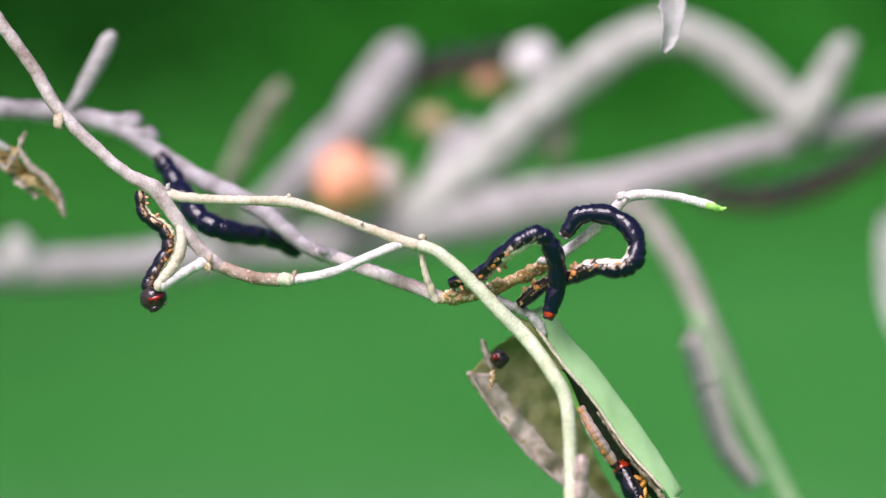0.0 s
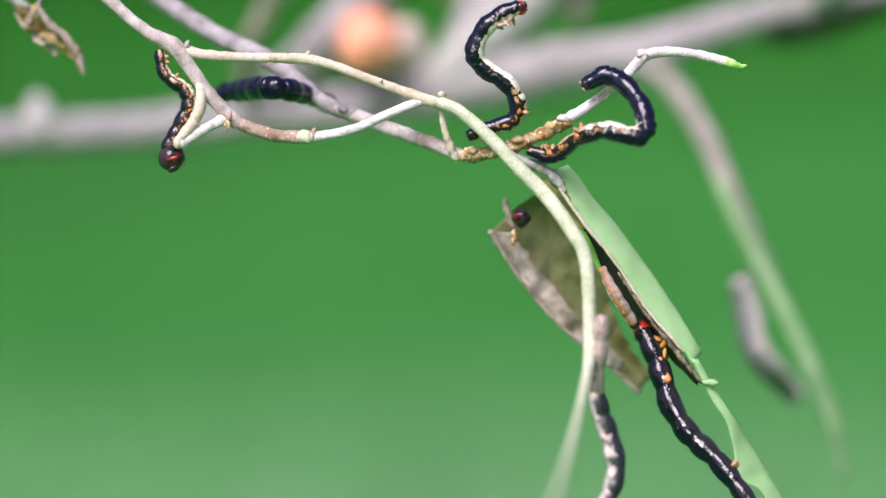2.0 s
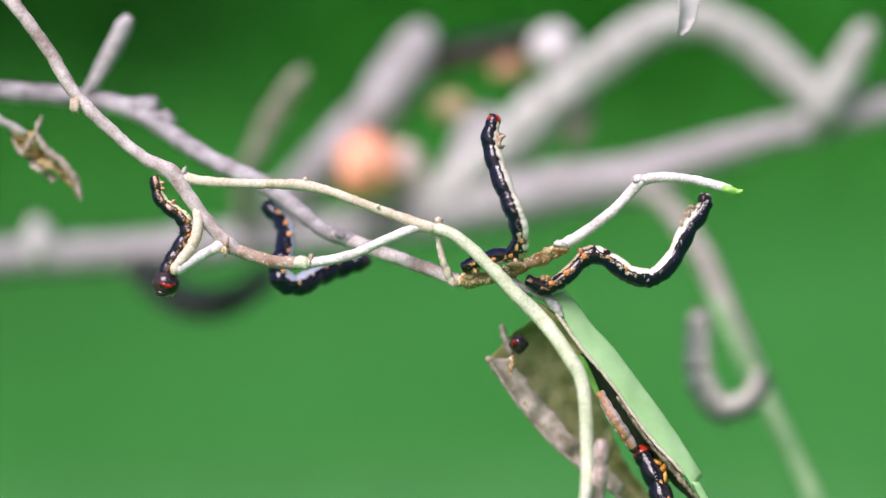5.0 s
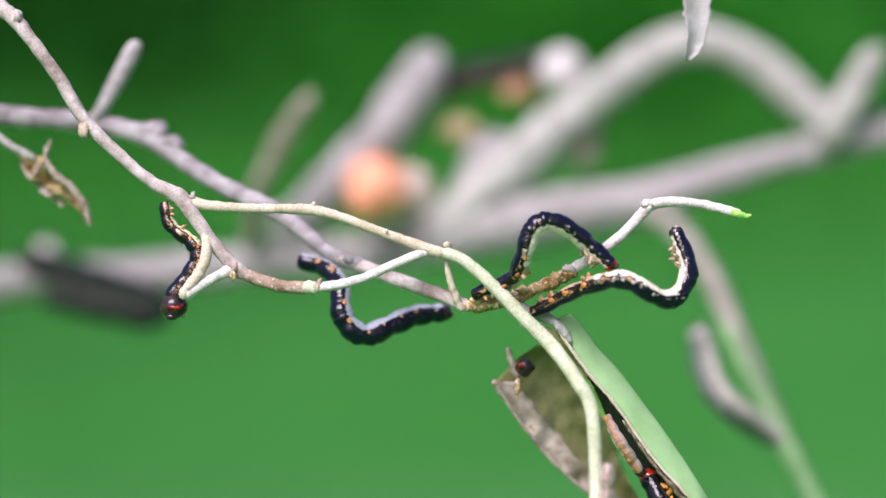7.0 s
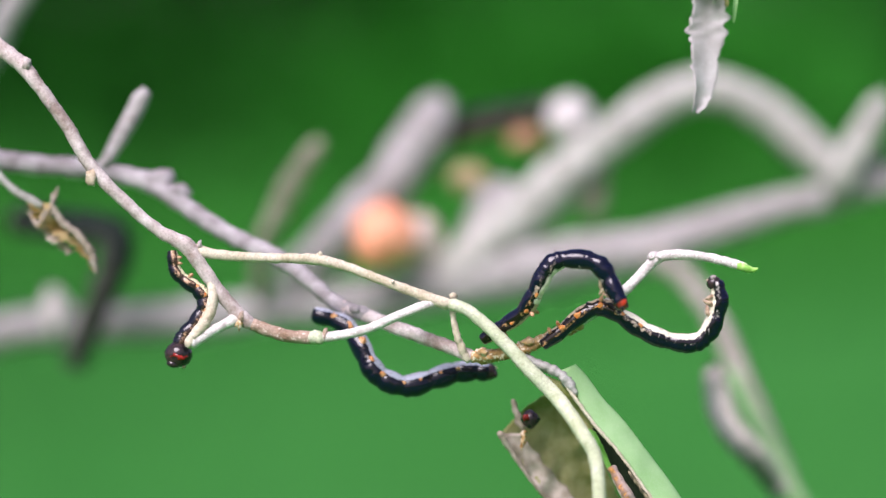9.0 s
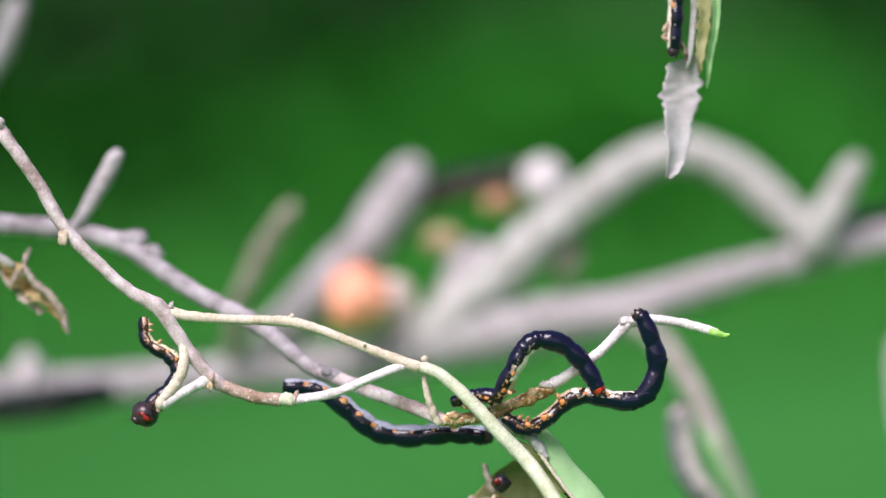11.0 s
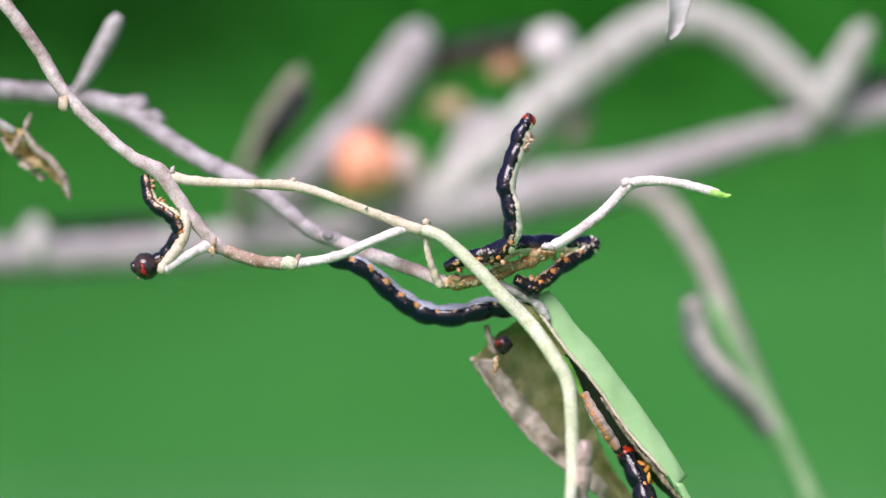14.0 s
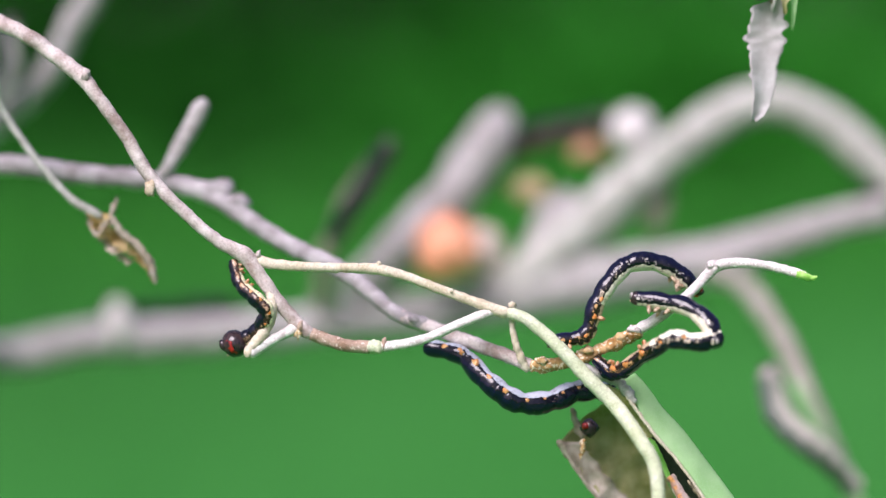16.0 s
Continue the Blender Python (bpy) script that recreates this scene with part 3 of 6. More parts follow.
for u, (x, y, z) in enumerate([(-60.1, 33.0, 23.9), (-56.7, 31.0, 21.5), (-21.8, 11.0, -0.5), (1.6, 1.8, -8.0), (6.8, 1.4, -7.3), (9.9, 1.2, -6.1), (16.0, 0.9, -3.6), (18.3, 0.8, -2.2), (32.6, 0.0, 9.6)]):
    part("knob", lump(x, y, z, (2.6, 2.2, 0.9, 0.8, 0.8, 0.9, 0.9, 0.9, 1.0)[u], (1.25, 0.9, 0.9), 0.35 if u < 3 else 0.8, u * 2.3), (BARK_LILAC, BARK_LILAC, BARK_LILAC, BARK_OCHRE, BARK_OCHRE, BARK_OCHRE, BARK_OCHRE, BARK_WHITE, BARK_WHITE)[u], rear_twig)

back_branch = thing("back_branch", at(-178, 72, -8), "thick pale grey branch with an arched side limb", "branch")
part("limb", tube([(-178.0, 72.0, -8.0, 5.00), (-150.0, 90.0, -7.0, 4.20)] + [(-124.0, 148.8, -8.9, 4.60), (-99.9, 148.8, -5.0, 4.58), (-87.2, 148.8, -5.0, 4.58), (-61.7, 148.8, -2.8, 4.58), (-42.6, 148.8, -0.8, 4.58), (-23.4, 148.8, 1.1, 5.09), (-4.3, 149.5, 4.7, 6.11), (7.1, 149.5, 6.8, 6.62), (16.1, 149.5, 9.1, 6.37), (27.5, 149.5, 10.6, 5.85), (40.3, 149.5, 13.4, 4.93), (53.1, 149.5, 17.6, 4.13), (65.7, 148.8, 21.5, 3.84), (78.5, 148.8, 24.5, 3.84), (91.2, 148.8, 27.6, 3.70), (99.9, 148.8, 29.6, 3.44), (118.1, 148.8, 32.4, 3.40), (157.8, 155.8, 41.7, 3.20)], 0.06, 16, 3.0, 0.05, 29.0), BARK_GREY, back_branch)
part("arched_limb", tube([(-12.0, 148.8, 5.5, 4.60), (-4.3, 148.8, 9.0, 5.26), (2.7, 148.8, 14.4, 5.53), (9.7, 148.8, 20.5, 5.69), (16.7, 148.8, 27.1, 5.63), (23.4, 148.8, 33.3, 5.09), (32.1, 148.8, 39.9, 4.80), (41.4, 152.2, 46.2, 4.74), (49.6, 152.2, 49.1, 4.67), (58.5, 152.2, 47.4, 4.54), (67.3, 152.2, 42.1, 4.47), (74.6, 150.5, 35.5, 4.26), (82.0, 148.8, 28.2, 3.42)], 0.06, 16, 2.5, 0.05, 31.0), BARK_OLIVE, back_branch, "arched olive grey side limb")
part("forked_limb", tube([(-43.5, 148.8, 3.8, 5.04), (-34.6, 148.8, 12.7, 5.40), (-26.9, 148.8, 20.4, 5.52), (-19.3, 148.8, 28.7, 5.40), (-13.0, 152.2, 38.4, 5.54), (-8.2, 155.8, 46.8, 4.60)], 0.07, 14, 2.5, 0.1, 33.0), BARK_GREY, back_branch)
part("short_limb", tube([(-2.8, 150.5, 11.7, 4.34), (1.4, 150.5, 18.3, 5.35), (4.6, 150.5, 23.7, 5.35), (7.2, 150.5, 28.0, 4.08)], 0.08, 14, 2.5, 0.1, 35.0), BARK_GREY, back_branch)
part("upright_limb", tube([(78.9, 145.2, 24.7, 4.50), (83.8, 143.5, 33.5, 3.96), (87.4, 141.8, 41.0, 3.54), (90.7, 140.0, 46.9, 2.71)], 0.08, 14, 2.5, 0.1, 37.0), BARK_OLIVE, back_branch)
part("thin_limb", tube([(25.7, 152.0, 34.6, 2.55), (26.4, 152.0, 28.9, 2.81), (25.7, 152.0, 23.8, 2.81), (24.1, 152.0, 19.3, 2.30)], 0.1, 12, 2, 0.1, 38.0), BARK_DUSK, back_branch)
part("pale_stub", tube([(-94.2, 145.2, -6.3, 3.07), (-95.5, 145.2, 0.0, 2.79), (-96.1, 145.2, 3.8, 2.37)], 0.1, 12, 2.5, 0.1, 39.0), BARK_WHITE, back_branch)
part("orange_bud", lump(*[(-21.4, 134.8, 15.3)][0], 7.2, (1, 0.9, 1.05), 0.15, 1.0, 3), BUD_ORANGE, back_branch, "round salmon orange bud")
part("orange_stalk", tube([(-21.6, 152.0, 18.5, 3.09), (-18.0, 152.0, 25.0, 2.40), (-15.7, 152.0, 28.8, 2.11)], 0.1, 12, 2, 0.1, 41.0), BUD_TAN, back_branch, "tan stalk of the orange bud")
part("pale_bud", lump(*[(-14.1, 148.8, 14.8)][0], 6.0, (0.9, 0.9, 1.1), 0.2, 2.0, 3), BUD_TAN, back_branch, "round whitish bud")
part("white_bud", lump(*[(20.2, 156.0, 42.7)][0], 5.6, (1, 0.9, 0.95), 0.15, 3.0, 3), BUD_WHITE, back_branch, "large round white bud")
part("pink_bud", lump(*[(10.6, 158.0, 37.9)][0], 3.4, (1.3, 0.9, 0.8), 0.3, 6.0, 3), BUD_BROWN, back_branch, "small rusty brown bud")
part("tan_bud", lump(*[(-2.7, 156.0, 28.9)][0], 4.1, (1.1, 0.9, 0.8), 0.3, 5.0, 3), BUD_OCHRE, back_branch, "small ochre tan bud")
part("dark_leaf", blade([(61.9, 161.0, 45.2), (66.5, 161.0, 37.7), (72.6, 161.0, 31.2)], [(67.6, 163.0, 46.9), (73.5, 163.0, 40.6), (78.9, 163.0, 34.1)], 0.4, 2, 8, 0.1, 1.0, 3.0), PIT_DARK, back_branch, "dark withered leaf")

part("pale_leaf", blade([(102.0, 148.0, 9.7), (98.8, 148.0, 5.9), (98.3, 148.0, -1.1), (98.8, 148.0, -10.1), (101.3, 148.0, -19.0)], [(103.0, 149.0, 10.1), (105.0, 149.0, 5.2), (105.5, 149.0, -1.8), (105.3, 149.0, -10.1), (102.5, 149.0, -19.2)], 0.35, 1.5, 8, 0.12, 1.0, 4.0), BUD_WHITE, back_branch, "pale withered hanging leaf")
part("leaf_stalk", tube([(105.2, 148.4, 31.3, 0.70), (104.4, 148.4, 23.0, 0.70), (103.4, 148.4, 15.4, 0.70), (102.4, 148.4, 8.8, 0.70)], 0.1, 8, 2, 0.1, 57.0), BARK_GREY, back_branch)
part("upright_sprout", tube([(-49.2, 145.2, 0.6, 2.25), (-47.9, 134.8, 12.5, 2.36), (-45.2, 131.2, 18.7, 2.34), (-41.0, 127.8, 26.6, 2.46), (-36.5, 124.2, 33.3, 2.32), (-34.5, 124.2, 36.0, 2.06)], 0.1, 12, 2, 0.1, 26.0), BARK_DUSK, back_branch, "olive grey upright sprout")

right_branch = thing("right_branch", at(*[(44.8, 143.5, 7.0)][0]), "drooping pale grey twig ending in a thin green shoot", "twig")
part("limb", tube([(37.8, 147.0, 11.1, 2.40), (44.9, 134.8, 6.9, 2.55), (49.0, 120.8, 0.2, 2.5), (53.1, 110.2, -8.2, 2.45), (57.1, 103.2, -18.9, 2.35), (62.5, 99.8, -31.3, 2.1), (66.3, 96.2, -39.5, 1.83)], 0.08, 14, 2, 0.1, 43.0), BARK_TAUPE, right_branch)
part("green_shoot", tube([(52.9, 99.8, -13.5, 1.36), (58.7, 98.0, -25.3, 1.78), (66.1, 96.2, -39.5, 1.88), (72.1, 92.8, -52.3, 1.77), (76.8, 92.8, -64.1, 1.56), (79.9, 92.8, -77.1, 1.04)], 0.08, 12, 2, 0.0, 45.0), SHOOT_DULL, right_branch, "thin dull green shoot")

upper_twig = thing("upper_twig", at(-176, 72, 60), "short grey twig rising beside the fork", "twig")
part("limb", tube([(-176, 72, 50, 3.4), (-140, 110, 52, 3.0)] + [(-123.2, 113.8, 40.2, 3.04), (-114.7, 113.8, 45.1, 2.92), (-107.4, 113.8, 51.8, 2.92), (-102.0, 113.8, 62.1, 2.92), (-97.1, 113.8, 70.6, 2.80), (-93.8, 113.8, 79.7, 2.43)], 0.08, 14, 2, 0.1, 44.0), BARK_GREY, upper_twig)

top_twig = thing("hanging_twig", at(-172, 74, 118), "bare twig with a shrivelled grey leaf hanging down", "twig")
part("limb", tube([(-172, 73, 112, 3.2), (-110, 45, 122, 2.6), (-40, 22, 118, 2.2), (25, 12, 104, 1.9)] + [(40.3, 11.0, 89.8, 1.36), (44.6, 10.0, 78.2, 0.94), (45.0, 10.0, 69.9, 0.73), (44.6, 10.0, 61.5, 0.62), (43.8, 10.0, 56.3, 0.52)], 0.1, 12, 1.5, 0.1, 47.0), BARK_OLIVE, top_twig)
part("grey_leaf", blade([(40.4, 10.0, 57.4), (39.1, 10.0, 52.2), (39.7, 10.0, 47.0), (40.4, 10.0, 41.7), (40.0, 10.0, 36.3)], [(46.1, 12.0, 59.6), (46.4, 12.0, 52.3), (45.0, 12.0, 46.1), (44.0, 12.0, 39.8), (41.3, 11.0, 36.0)], 0.3, 0.7, 10, 0.16, 0.22, 5.0), LEAF_GREY, top_twig, "shrivelled grey hanging leaf")
part("green_leaf", blade([(47.2, 9.0, 77.0), (48.4, 9.0, 66.6), (47.4, 9.0, 58.3), (47.3, 9.0, 53.3)], [(49.0, 10.0, 77.1), (49.8, 10.0, 66.7), (48.5, 10.0, 58.4), (47.7, 10.0, 52.8)], 0.3, 0.8, 6, 0.25, 0.6, 6.0), LEAF_GREEN, top_twig, "narrow green leaf remnant")
part("withered_strip", blade([(45.0, 9.4, 77.0), (45.6, 9.4, 66.6), (45.4, 9.4, 60.0), (45.8, 9.4, 56.0)], [(47.6, 9.6, 77.1), (48.2, 9.6, 66.7), (47.2, 9.6, 60.2), (46.4, 9.6, 55.8)], 0.3, 0.5, 6, 0.3, 0.5, 17.0), LEAF_DEAD, top_twig, "withered olive strip of leaf")
part("dark_knot", tube([(42.6, 9.0, 61.4, 0.30), (43.2, 9.4, 59.6, 0.45), (43.9, 9.8, 57.8, 0.40)], 0.4, 8, 0.4, 0.3, 59.0), DARK_RIM, top_twig, "dark brown knot above the leaf")

dry_leaf = thing("dry_leaf", at(*[(-100.1, 20.0, 39.2)][0]), "shrivelled ochre leaf on a thin grey stalk", "dry leaf")
part("stalk", tube([(-100.7, 13.5, 48.3, 0.63), (-100.1, 20.0, 39.2, 0.69), (-93.5, 20.0, 29.2, 0.69), (-87.2, 20.0, 22.1, 0.74), (-82.9, 20.0, 19.4, 0.85), (-81.0, 20.0, 18.3, 0.74)], 0.1, 10, 0.6, 0.0, 49.0), BARK_OLIVE, dry_leaf)
part("leaf", blade([(-83.6, 20.0, 19.4), (-82.5, 20.0, 16.5), (-79.8, 20.0, 13.6), (-76.4, 20.0, 11.7), (-73.2, 20.0, 9.0), (-71.5, 20.0, 6.2)], [(-79.9, 21.0, 19.0), (-79.5, 21.0, 17.7), (-78.0, 21.0, 15.6), (-75.2, 21.0, 13.7), (-72.5, 21.0, 10.4), (-71.0, 20.0, 6.5)], 0.3, 1.2, 8, 0.55, 3.0, 8.0), LEAF_BROWN, dry_leaf)
part("lobe", tube([(-78.1, 20.0, 22.1, 0.26), (-78.7, 20.0, 20.4, 0.42), (-79.6, 20.0, 18.3, 0.58), (-80.8, 20.0, 16.2, 0.53), (-81.7, 20.0, 14.7, 0.26)], 0.6, 8, 0.5, 0.4, 48.0), LEAF_RIM, dry_leaf, "curled pale leaf lobe")
part("flap", blade([(-84.7, 20.5, 20.2), (-83.2, 20.5, 16.0), (-79.8, 20.5, 12.2), (-76.4, 20.5, 9.4)], [(-82.6, 20.5, 19.0), (-81.3, 20.5, 16.2), (-78.6, 20.5, 13.2), (-75.2, 20.5, 10.1)], 0.25, 0.6, 6, 0.7, 2.0, 23.0), LEAF_RIM, dry_leaf, "ragged pale leaf flap")
part("rim", tube([(-79.3, 19.6, 18.9, 0.42), (-77.4, 19.6, 15.5, 0.58), (-74.6, 19.6, 13.4, 0.63), (-72.5, 19.6, 10.7, 0.69), (-71.3, 19.6, 7.9, 0.63), (-70.8, 19.6, 5.8, 0.26)], 0.5, 8, 0.5, 0.4, 50.0), LEAF_RIM, dry_leaf, "tan shrunken leaf rim")

green_leaf = thing("green_leaf", at(*[(17.6, 2.0, -13.8)][0]), "pale green leaf folded along its dark eaten edge", "leaf")
part("face", blade([(15.4, 2.5, -11.4), (18.3, 2.5, -15.7), (21.9, 2.5, -20.9), (25.5, 2.5, -25.1), (28.6, 2.5, -29.0), (31.6, 2.5, -33.5), (34.7, 2.5, -37.6), (37.8, 2.5, -40.9), (40.1, 2.5, -43.4), (41.7, 2.5, -46.2)], [(18.7, 4.5, -10.2), (21.2, 5.5, -12.9), (23.5, 5.4, -16.3), (27.2, 5.8, -20.3), (30.8, 5.8, -25.0), (33.9, 5.8, -29.2), (37.0, 5.8, -33.5), (40.0, 5.6, -38.0), (42.1, 5.4, -41.3), (43.9, 5.5, -44.3)], 0.3, -0.5, 8, 0.02, 0.35, 9.0), LEAF_GREEN, green_leaf)
part("pale_margin", tube([(16.8, 2.2, -14.0, 0.31), (21.9, 2.2, -21.1, 0.36), (25.5, 2.2, -25.3, 0.31), (28.5, 2.2, -29.3, 0.26), (31.6, 2.2, -33.8, 0.31), (34.7, 2.2, -37.9, 0.26), (37.8, 2.2, -41.2, 0.31), (40.2, 2.2, -43.9, 0.26)], 0.2, 8, 0.4, 0.15, 51.0), BARK_CREAM, green_leaf, "whitish leaf margin")
# near black stands in for the shade in the fold's gap
part("underside", blade([(19.6, 6.0, -18.9), (22.6, 7.0, -23.6), (24.9, 8.0, -29.1), (28.3, 8.0, -34.7), (32.5, 8.0, -39.9), (37.6, 8.0, -45.1), (43.1, 7.0, -50.5)], [(21.4, 3.0, -20.4), (25.5, 3.0, -25.3), (28.6, 3.0, -29.3), (31.7, 3.0, -34.0), (35.3, 3.0, -38.7), (39.4, 3.0, -43.4), (43.6, 3.4, -49.2)], 0.25, 1, 6, 0.12, 0.5, 10.0), PIT_DARK, green_leaf, "folded underside, near black with the shade of the gap")
part("green_sliver", blade([(20.8, 3.0, -21.8), (21.6, 3.4, -24.5), (23.5, 4.0, -28.0), (25.6, 4.0, -31.5)], [(22.2, 3.0, -22.5), (23.5, 3.4, -25.1), (24.7, 4.0, -28.0), (26.0, 4.0, -31.3)], 0.2, 0.3, 4, 0.1, 0.4, 15.0), LEAF_BRIGHT, green_leaf, "bright green fresh sliver")
part("olive_scrap", blade([(13.0, 3.0, -12.0), (15.8, 3.4, -15.5), (18.4, 4.0, -19.0), (20.4, 4.0, -22.2)], [(16.8, 2.4, -13.6), (19.1, 2.6, -16.7), (21.2, 3.0, -20.1), (22.0, 3.0, -21.8)], 0.25, 0.3, 6, 0.35, 1.0, 16.0), LEAF_DEAD, green_leaf, "withered olive scrap of leaf")
part("dark_edge", tube([(28.0, 2.0, -29.6, 0.26), (31.4, 2.0, -34.5, 0.36), (34.5, 2.0, -38.8, 0.31), (37.8, 2.0, -42.5, 0.41), (40.9, 2.0, -46.4, 0.46), (43.7, 2.2, -49.7, 0.31)], 0.35, 8, 0.4, 0.4, 52.0), DARK_RIM, green_leaf, "dark gnawed edge")
part("torn_bit", lump(*[(45.2, 2.2, -49.5)][0], 0.9, (1.6, 0.4, 0.6), 0.8, 7.0), LEAF_GREEN, green_leaf, "small torn scrap of leaf")
part("lower_strip", blade([(41.5, 2.6, -45.2), (43.6, 2.8, -49.1), (45.9, 3.0, -53.3), (48.3, 3.0, -56.8), (49.6, 3.0, -61.2), (50.2, 3.0, -65.0), (51.2, 3.0, -67.5), (54.3, 3.0, -68.7), (56.6, 3.0, -72.0), (59.5, 3.0, -78.2)], [(43.0, 3.0, -45.3), (44.9, 3.4, -48.6), (47.1, 3.6, -52.1), (50.1, 4.0, -56.5), (52.5, 6.0, -60.2), (54.6, 6.5, -63.5), (56.9, 7.0, -67.1), (59.0, 7.0, -70.6), (61.1, 7.0, -74.4), (64.0, 7.0, -79.8)], 0.3, -0.4, 6, 0.05, 0.35, 12.0), LEAF_GREEN, green_leaf, "narrow gnawed lower strip")

curled_leaf = thing("curled_leaf", at(*[(15.2, 11.0, -15.5)][0]), "withered olive leaf curled up with a pinkish rim", "dry leaf")
part("leaf", blade([(5.0, 9.2, -22.8), (7.9, 11.0, -27.5), (12.7, 12.8, -33.9), (18.5, 14.6, -40.3), (23.8, 16.4, -44.9), (29.1, 18.2, -48.9), (33.1, 18.2, -52.9)], [(10.0, 11.0, -17.8), (14.7, 12.8, -15.4), (20.0, 14.6, -17.7), (23.8, 16.4, -26.2), (27.0, 18.2, -35.2), (30.8, 20.0, -43.3), (35.5, 20.0, -50.1)], 0.35, 3.4, 12, 0.08, 1.2, 14.0), LEAF_DEAD, curled_leaf)
part("rim", tube([(4.6, 8.5, -22.5, 0.73), (6.9, 9.9, -26.3, 0.36), (10.0, 11.0, -31.0, 0.31), (15.3, 12.8, -37.5, 0.31), (21.1, 14.6, -42.9, 0.31), (28.0, 17.5, -48.4, 0.32), (33.3, 17.8, -53.0, 0.53)], 0.3, 8, 0.5, 0.2, 53.0), LEAF_RIM, curled_leaf, "pinkish dried rim")
part("spike", tube([(7.2, 11.0, -16.6, 0.52), (7.9, 11.0, -19.2, 0.63), (9.2, 11.0, -22.3, 0.63)], 0.25, 8, 0.5, 0.2, 55.0), LEAF_RIM, curled_leaf, "thin dried leaf point")
part("broad_rim", blade([(4.4, 9.0, -22.8), (7.5, 10.7, -27.6), (12.3, 12.5, -34.1), (18.1, 14.3, -40.5), (23.5, 16.0, -45.1), (29.1, 17.8, -49.1)], [(8.8, 10.6, -23.0), (11.9, 12.6, -27.1), (16.4, 14.4, -32.6), (21.1, 15.6, -38.3), (25.9, 17.0, -42.9), (30.4, 18.0, -47.3)], 0.3, 0.3, 8, 0.16, 1.2, 14.0), LEAF_RIM, curled_leaf, "broad pinkish grey dried rim")
part("dark_knot", lump(*[(10.4, 8.0, -20.2)][0], 1.7, (1.0, 0.8, 1.0), 0.35, 8.0), HEAD_DARK, curled_leaf, "dark brown dried knot")
part("red_bit", lump(*[(9.6, 6.6, -19.9)][0], 0.6, (1.0, 0.6, 1.2), 0.5, 9.0), HEAD_CRIMSON, curled_leaf, "small reddish bit on the knot")
part("scrap", tube([(9.4, 8.0, -22.3, 0.62), (9.0, 8.2, -24.4, 0.47), (8.7, 8.4, -26.0, 0.26)], 0.5, 8, 0.4, 0.5, 56.0), BARK_OCHRE, curled_leaf, "small ochre scrap")

# ---- the caterpillars ----
LOOPERS = {}


def ring_mesh(radius_at, first, half, pitch, seed, sides=20):
    """One skin ring: a barrel along y, its back towards z; radius_at gives the body's swelling along its length."""
    bm = bmesh.new()
    rows = []
    for y, k in ((-1.0, 0.72), (-0.86, 0.90), (-0.66, 0.985), (-0.44, 1.0), (-0.22, 1.0), (0.0, 1.0), (0.22, 1.0), (0.44, 1.0), (0.66, 0.985), (0.86, 0.90), (1.0, 0.72)):
        row = []
        s = first + y * half / pitch
        for i in range(sides):
            w = 2 * math.pi * i / sides
            flat = 1.0 if math.sin(w) > -0.2 else 0.9
            fold = 1 + 0.07 * noise.noise(Vector((math.cos(w) * 1.3, math.sin(w) * 1.3, s * 0.55 + seed)))
            r = radius_at(s) * k * fold
            row.append(bm.verts.new((math.cos(w) * r, y * half, math.sin(w) * r * flat)))
        rows.append(row)
    for a, b in zip(rows, rows[1:]):
        for i in range(sides):
            bm.faces.new((a[i], a[(i + 1) % sides], b[(i + 1) % sides], b[i]))
    bm.faces.new(rows[0][::-1])
    bm.faces.new(rows[-1])
    return bm


def blob(x, y, z, rx, ry, rz, seed=0.0, rough=0.3):
    bm = bmesh.new()
    bmesh.ops.create_icosphere(bm, subdivisions=2, radius=1)
    for v in bm.verts:
        k = 1 + noise.noise(v.co * 2.1 + Vector((seed, seed, 0))) * rough
        v.co = Vector((x + v.co.x * rx * k, y + v.co.y * ry * k, z + v.co.z * rz * k))
    return bm


def peg(x, y, z, to, r):
    """A short tapered leg from a place on the ring."""
    bm = bmesh.new()
    a, b = Vector((x, y, z)), Vector(to)
    way = (b - a).normalized()
    side = way.orthogonal().normalized()
    up = way.cross(side)
    rows = []
    for u, k in ((0, 1.0), (0.35, 0.85), (0.6, 0.95), (0.85, 0.6), (1.0, 0.25)):
        rows.append([bm.verts.new(a.lerp(b, u) + (side * math.cos(w) + up * math.sin(w)) * r * k) for w in (math.pi * i / 4 for i in range(8))])
    for p, q in zip(rows, rows[1:]):
        for i in range(8):
            bm.faces.new((p[i], p[(i + 1) % 8], q[(i + 1) % 8], q[i]))
    bm.faces.new(rows[0][::-1])
    bm.faces.new(rows[-1])
    return bm


